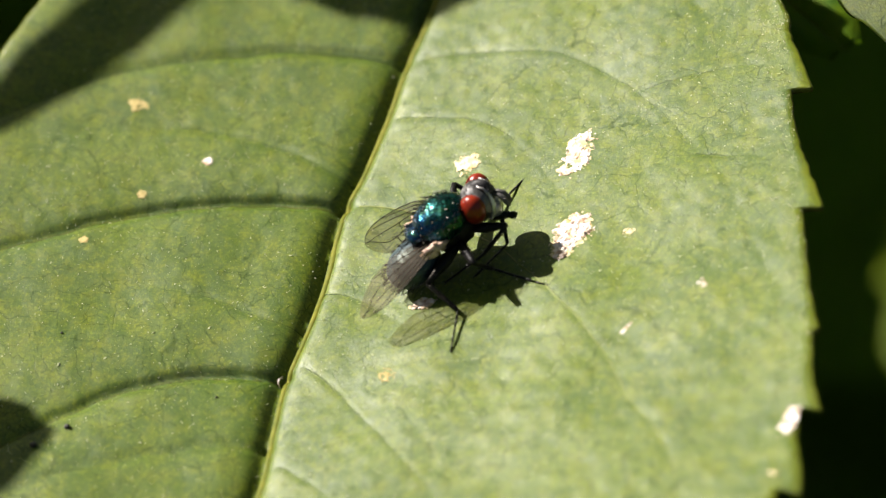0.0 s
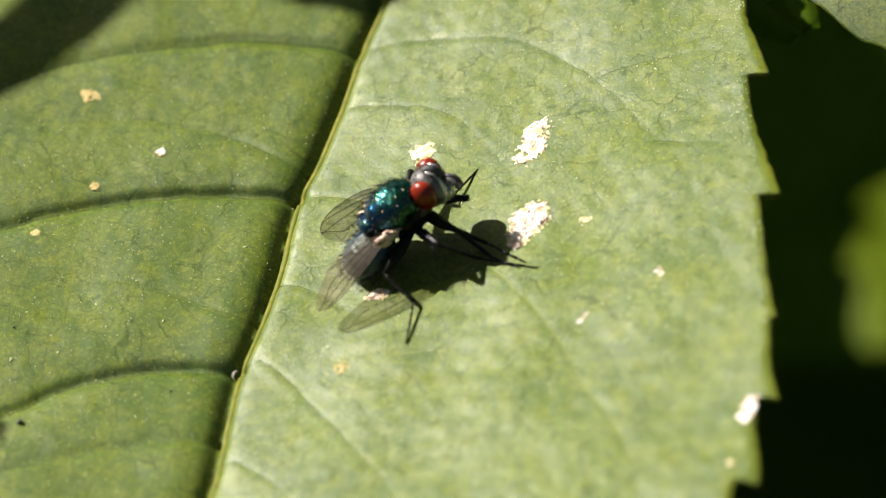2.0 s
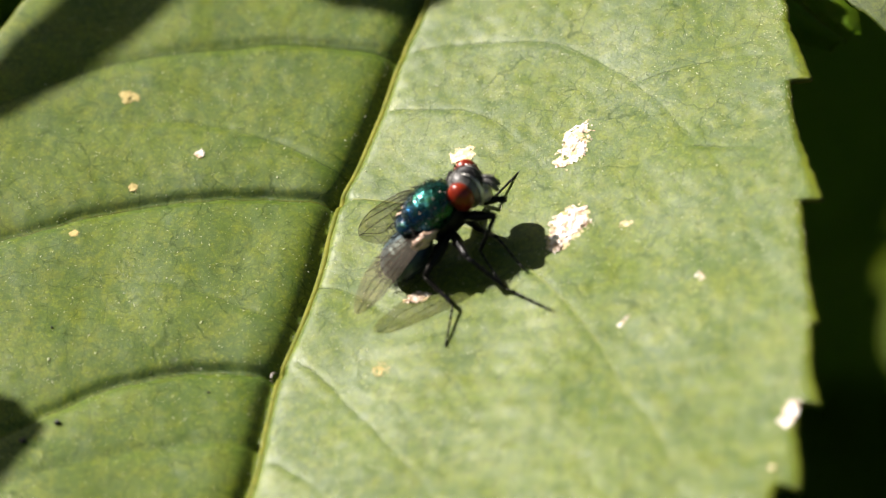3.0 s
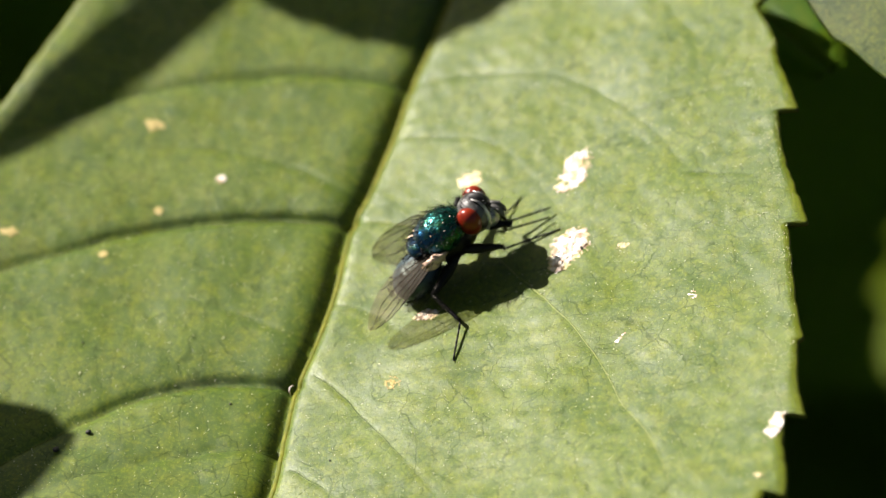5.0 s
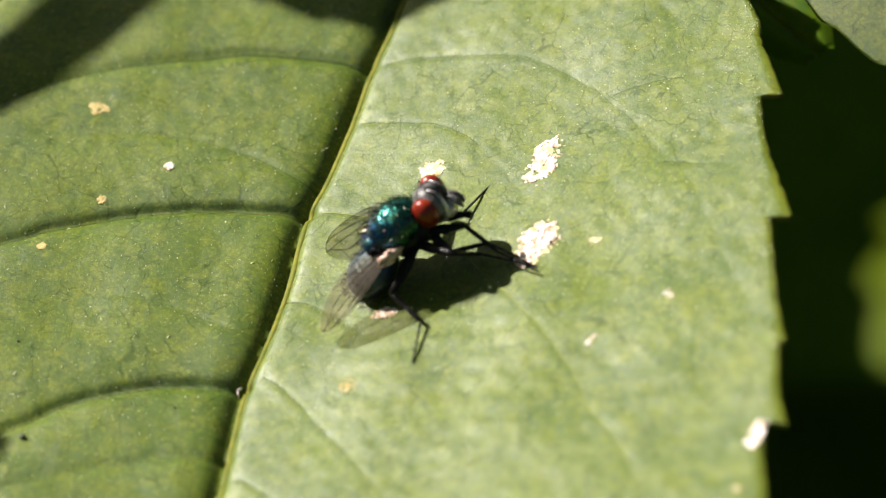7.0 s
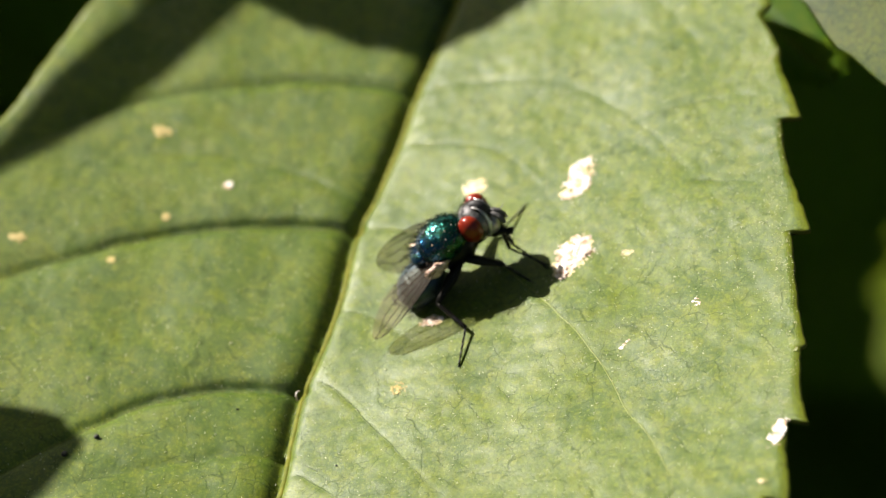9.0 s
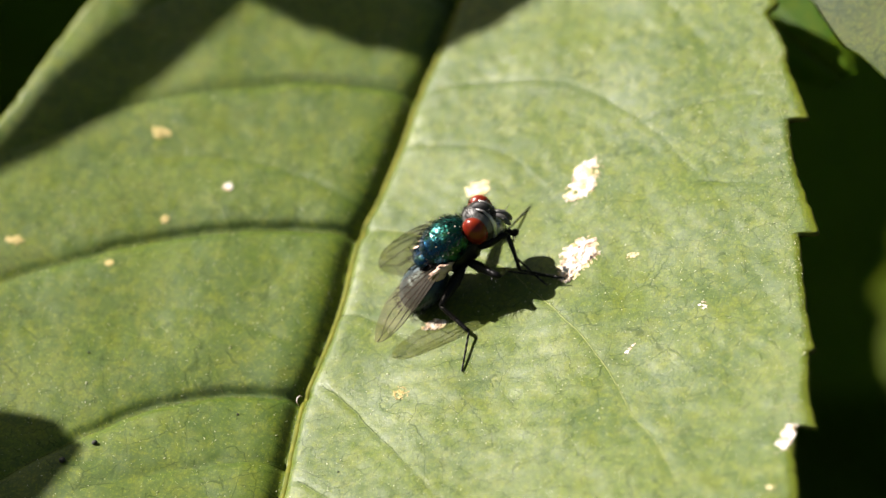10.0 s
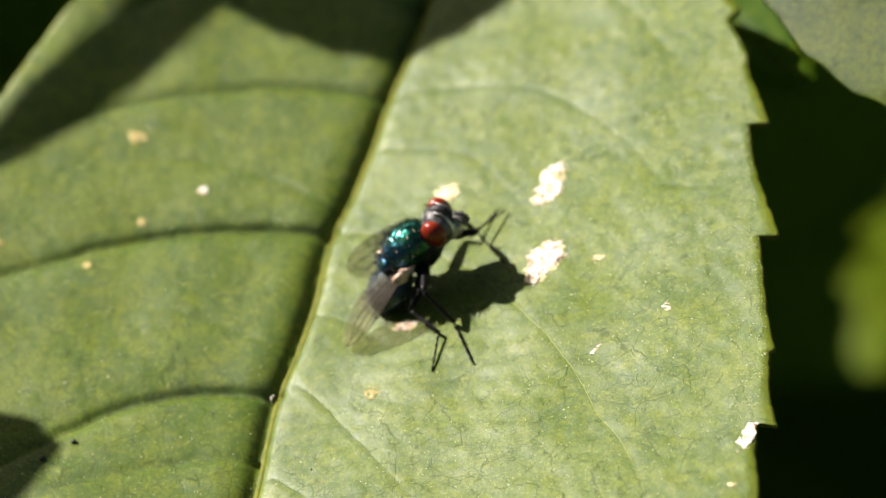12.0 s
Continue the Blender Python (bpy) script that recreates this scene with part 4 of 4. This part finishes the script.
def leg_pose(g, ankle, toe, pole):
    """Poses of thigh, shin and foot (each in its parent's space) that bring the ankle and toe near the given places."""
    hip, (l1, l2, l3) = g["hip"], g["l"]
    d = Vector(ankle) - hip
    r = max(abs(l1 - l2) * 1.02, min(d.length, (l1 + l2) * 0.995))
    u = d.normalized()
    x = (l1 * l1 - l2 * l2 + r * r) / (2 * r)
    p = Vector(pole) - u * Vector(pole).dot(u)
    knee = hip + u * x + p.normalized() * math.sqrt(max(l1 * l1 - x * x, 0))
    end = hip + u * r
    over = p.normalized()
    a = frame_of(hip, knee - hip, over)
    b = frame_of(knee, end - knee, over)
    c = frame_of(end, Vector(toe) - end, over)
    return a, a.inverted() @ b, b.inverted() @ c


def fly_space(x, y, z, m):
    """A place of the world's plan (millimetres), z above the blade, in the space of the fly at the pose m."""
    d = Vector((x, y)) - MID
    w = Vector((x, y, float(height(d.dot(ACROSS), d.dot(ALONG))[0]) + z)) * MM
    return (m.inverted() @ w) / MM


LEGS = {
    "front_right": leg("front_leg", (1.50, -0.50, 2.2), 2.6, 2.5, 2.9, 1),
    "front_left": leg("front_leg", (1.50, 0.50, 2.2), 2.6, 2.5, 2.9, 2),
    "middle_right": leg("middle_leg", (0.60, -0.80, 2.1), 3.1, 3.0, 3.8, 3),
    "middle_left": leg("middle_leg", (0.60, 0.80, 2.1), 3.1, 3.0, 3.8, 4),
    "hind_right": leg("hind_leg", (0.55, -1.15, 2.1), 3.25, 2.6, 2.9, 5, 0.42),
    "hind_left": leg("hind_leg", (-0.10, 1.10, 2.0), 3.1, 2.75, 2.9, 6),
}
# feet that stay on the blade: ankle and toe in the plan with their heights, and the way in which the knee stands out
STANCE = {
    "middle_left": ((3.75, 0.55, 0.55), (5.54, 2.28, 0.06), (-0.2, 0.5, 0.5)),
    "hind_right": ((-0.02, -6.60, 0.45), (-1.10, -9.45, 0.06), (-1.0, 0.30, 0.10)),
    "hind_left": ((-0.9, 1.7, 0.40), (-1.9, 1.2, 0.06), (-0.8, 0.2, -0.3)),
}
# seconds, shift in the plan, and how far the nose goes up (negative degrees)
FLY_ROWS = [(0, -0.30, -0.20, 0.5), (0.5, -0.153, 0.064, -3.36), (1, -0.103, -0.019, -2.27), (1.5, -0.212, 0.096, -4.67), (2, -0.176, 0.122, -3.87), (2.5, -0.264, 0.161, -5.81), (3, -0.235, 0.276, -5.16), (5, -0.205, 0.172, -4.52), (5.5, -0.307, 0.259, -6.75), (6, -0.348, 0.365, -7.65), (6.5, -0.344, 0.382, -7.56), (7, -0.323, 0.29, -7.11), (7.5, -0.283, 0.289, -6.22), (9.5, -0.318, 0.176, -7), (10, -0.283, 0.212, -6.22), (10.5, -0.464, 0.473, -10.22), (11, -0.568, 0.487, -12.49), (11.5, -0.485, 0.489, -10.68), (12, -0.535, 0.49, -11.78)]


def motions():
    """The fly rocks back a little as it grooms; its front legs and one middle leg rub each other."""
    # seconds, ankle and toe in the fly's space
    LEG_ROWS = {
        "front_right": [
            (0, (1.53, -1.79, 0.90), (-0.02, -1.63, 0.47)),
            (0.3, (4.27, -2.71, 0.67), (5.47, -4.04, 0.08)),
            (0.5, (3.48, -4.57, 0.37), (5.38, -6.43, -0.34)),
            (0.75, (3.65, -3.81, 0.49), (5.12, -5.33, -0.15)),
            (1, (3.15, -3.10, 0.63), (4.39, -5.54, -0.10)),
            (1.25, (3.25, -2.97, 0.57), (4.52, -4.89, -0.13)),
            (1.5, (5.26, -3.75, -0.63), (6.76, -5.03, -0.93)),
            (1.75, (4.55, -3.83, -0.61), (5.50, -5.90, -0.97)),
            (2, (3.79, -4.06, -0.57), (4.51, -5.39, -0.83)),
            (2.25, (4.06, -3.18, 0.39), (4.94, -5.10, -0.31)),
            (2.5, (4.48, -1.95, 0.44), (5.83, -3.68, -0.30)),
            (2.75, (2.82, -2.11, 0.57), (2.95, -4.00, -0.09)),
            (3, (1.46, -2.51, 0.63), (1.46, -4.69, -0.05)),
            (3.2, (4.83, 0.35, 0.76), (7.39, 0.71, 0.19)),
            (3.6, (4.54, -0.87, 0.64), (6.60, -1.26, 0.04)),
            (4, (4.35, -0.14, 0.75), (6.65, -0.07, 0.16)),
            (4.4, (4.70, -0.75, 0.67), (6.67, -1.23, 0.08)),
            (4.8, (4.72, -0.20, 0.75), (6.78, -0.43, 0.19)),
            (5, (3.99, -0.01, 0.82), (5.87, -0.11, 0.29)),
            (5.25, (4.30, -1.48, 0.52), (5.74, -2.45, -0.13)),
            (5.5, (2.90, -2.33, 0.46), (4.09, -5.07, -0.46)),
            (5.75, (2.85, -1.53, 0.54), (3.37, -2.63, -0.08)),
            (6, (2.97, -2.59, 0.36), (4.20, -4.23, -0.40)),
            (6.25, (4.43, -1.93, 0.28), (5.31, -3.02, -0.37)),
            (6.5, (4.83, -2.73, 0.14), (5.38, -4.69, -0.58)),
            (6.75, (4.60, -2.35, 0.24), (5.34, -4.15, -0.48)),
            (7, (4.58, -3.24, 0.15), (5.40, -4.58, -0.51)),
            (7.25, (4.15, -2.46, 0.33), (5.22, -3.93, -0.38)),
            (7.5, (3.75, -4.19, 0.19), (4.51, -5.19, -0.42)),
            (7.7, (4.00, -2.61, 0.35), (4.83, -4.19, -0.34)),
            (8.1, (3.60, -2.40, 0.40), (4.51, -3.89, -0.28)),
            (8.5, (2.99, -1.77, 0.53), (3.99, -3.59, -0.21)),
            (8.9, (3.73, -1.00, 0.55), (4.61, -2.29, -0.12)),
            (9.3, (3.09, -0.67, 0.64), (4.05, -1.86, -0.02)),
            (9.5, (4.14, -1.58, 0.42), (4.95, -3.25, -0.29)),
            (9.75, (3.57, -2.20, 0.42), (4.82, -4.48, -0.39)),
            (10, (3.29, -2.62, 0.42), (5.04, -4.21, -0.34)),
            (10.25, (3.78, 0.16, 0.58), (5.52, -1.03, -0.20)),
            (10.5, (2.42, -1.19, 0.47), (2.34, -2.94, -0.15)),
            (10.75, (2.60, -0.19, 0.51), (3.01, -1.55, -0.16)),
            (11, (2.74, -1.57, 0.26), (3.94, -0.78, -0.36)),
            (11.25, (3.38, -1.19, 0.23), (4.29, -2.35, -0.50)),
            (11.5, (2.15, -2.72, 0.31), (1.29, -3.26, -0.03)),
            (11.75, (2.53, -0.41, 0.50), (3.48, -0.05, -0.09)),
            (12, (4.21, 0.98, 0.34), (5.63, 1.72, -0.29)),
        ],
        "front_left": [
            (0, (3.18, -1.95, 0.91), (2.02, -1.98, 0.46)),
            (0.5, (3.48, -3.52, -0.45), (4.53, -5.83, -0.83)),
            (1, (3.48, -2.90, 0.65), (4.10, -4.48, 0.03)),
            (1.5, (4.63, -2.53, -0.49), (5.78, -4.19, -0.83)),
            (2, (4.37, -3.67, -0.55), (5.32, -5.75, -0.91)),
            (2.5, (4.43, -2.47, 0.38), (5.74, -3.88, -0.32)),
            (3, (2.80, -2.14, 0.58), (2.97, -3.50, -0.02)),
            (3.2, (6.00, 0.29, 0.68), (7.43, -0.09, 0.13)),
            (3.6, (5.23, -0.42, 0.65), (7.15, -0.53, 0.11)),
            (4, (4.80, -0.50, 0.68), (6.72, -0.66, 0.13)),
            (4.4, (5.42, 0.26, 0.76), (7.45, -0.03, 0.19)),
            (4.8, (5.19, 0.35, 0.80), (7.25, 0.12, 0.24)),
            (5, (4.39, 0.58, 0.88), (6.47, 0.52, 0.34)),
            (5.5, (3.33, -1.79, 0.48), (4.27, -3.81, -0.27)),
            (6, (2.96, -1.72, 0.47), (3.42, -2.89, -0.15)),
            (6.5, (4.45, -2.71, 0.19), (5.42, -5.28, -0.65)),
            (7, (4.42, -2.29, 0.29), (5.40, -3.97, -0.44)),
            (7.5, (3.60, -3.17, -0.63), (4.40, -4.69, -0.95)),
            (9.3, (3.87, -0.36, 0.61), (4.41, -1.53, -0.02)),
            (9.5, (4.28, -1.27, 0.44), (4.80, -2.66, -0.20)),
            (10, (3.50, -1.42, 0.55), (3.89, -2.86, -0.08)),
            (10.5, (3.01, -0.75, 0.43), (3.49, -2.45, -0.28)),
            (11, (3.13, -1.22, 0.22), (4.25, -1.35, -0.45)),
            (11.5, (3.49, -0.76, 0.33), (4.21, -0.05, -0.18)),
            (12, (4.33, 0.77, 0.29), (4.52, -0.66, -0.35)),
        ],
        "middle_right": [
            (0, (1.69, -2.41, 0.03), (2.87, -4.06, -0.27)),
            (0.5, (2.39, -3.86, -0.30), (4.68, -6.01, -0.76)),
            (0.75, (1.85, -3.21, -0.18), (4.27, -4.67, -0.54)),
            (1, (1.10, -0.88, 0.15), (2.67, -2.52, -0.21)),
            (1.5, (1.71, -1.81, -0.07), (3.64, -2.17, -0.36)),
            (2, (3.14, -3.88, -0.37), (4.68, -5.53, -0.75)),
            (2.5, (4.23, -1.72, -0.31), (6.52, -3.84, -0.87)),
            (2.75, (2.01, -3.99, -0.40), (3.56, -8.09, -1.10)),
            (3, (1.57, -5.36, -0.52), (3.60, -9.63, -1.25)),
            (3.2, (3.23, -1.51, -0.17), (5.66, -2.14, -0.53)),
            (4.8, (3.84, -1.36, -0.15), (6.54, -1.82, -0.47)),
            (5, (3.32, -0.54, -0.01), (6.07, -1.04, -0.34)),
            (5.5, (1.03, -2.49, -0.17), (2.14, -2.58, -0.42)),
            (6, (1.60, -2.12, -0.22), (3.36, -2.49, -0.59)),
            (6.5, (1.36, -1.76, -0.15), (3.19, -1.91, -0.50)),
            (7, (3.62, -1.95, -0.39), (5.37, -3.98, -0.94)),
            (7.5, (2.35, -3.10, -0.36), (4.47, -4.63, -0.85)),
            (9.3, (2.48, -0.27, -0.05), (3.45, -2.68, -0.56)),
            (9.5, (2.35, -1.47, -0.19), (3.82, -3.65, -0.72)),
            (9.75, (2.95, -4.14, -0.55), (4.80, -7.16, -1.20)),
            (10, (2.50, -1.28, -0.14), (4.34, -3.03, -0.64)),
            (10.25, (2.25, -0.53, -0.13), (3.91, -2.24, -0.67)),
            (10.5, (2.07, -4.81, -0.71), (4.43, -9.13, -1.70)),
            (10.75, (1.11, -2.69, -0.33), (1.88, -5.46, -0.92)),
            (11, (0.36, -3.92, -0.35), (0.96, -6.13, -0.85)),
            (11.25, (-0.15, -4.23, -0.28), (-0.06, -6.76, -0.70)),
            (11.5, (-0.26, -4.54, -0.29), (-0.46, -7.46, -0.70)),
            (12, (-0.17, -4.57, -0.31), (-0.40, -7.49, -0.71)),
        ],
    }
    KNEES = {"front_right": (0.8, -0.1, 0.6), "front_left": (0.8, 0.1, 0.6), "middle_right": (-0.2, -0.3, 0.4)}
    # times at which a leg is folded under the body, its knee pointing down
    TUCKED = (0.3, -0.5, -0.5)
    FOLDED = {"front_right": (5.5, 5.75, 11), "front_left": (2, 3, 5.5, 6.5, 7, 10.5, 11), "middle_right": ()}
    walk(fly, [(t, fly_pose(*at)) for t, *at in FLY_ROWS])
    for name, g in LEGS.items():
        if name in STANCE:
            ankle, toe, pole = STANCE[name]
            rows = [(t, leg_pose(g, fly_space(*ankle, fly_pose(*at)), fly_space(*toe, fly_pose(*at)), pole)) for t, *at in FLY_ROWS]
        else:
            rows = [(t, leg_pose(g, a, b, TUCKED if t in FOLDED[name] else KNEES[name])) for t, a, b in LEG_ROWS[name]]
        for i, key in enumerate(("thigh", "shin", "foot")):
            walk(g[key], [(t, m[i]) for t, m in rows])


motions()
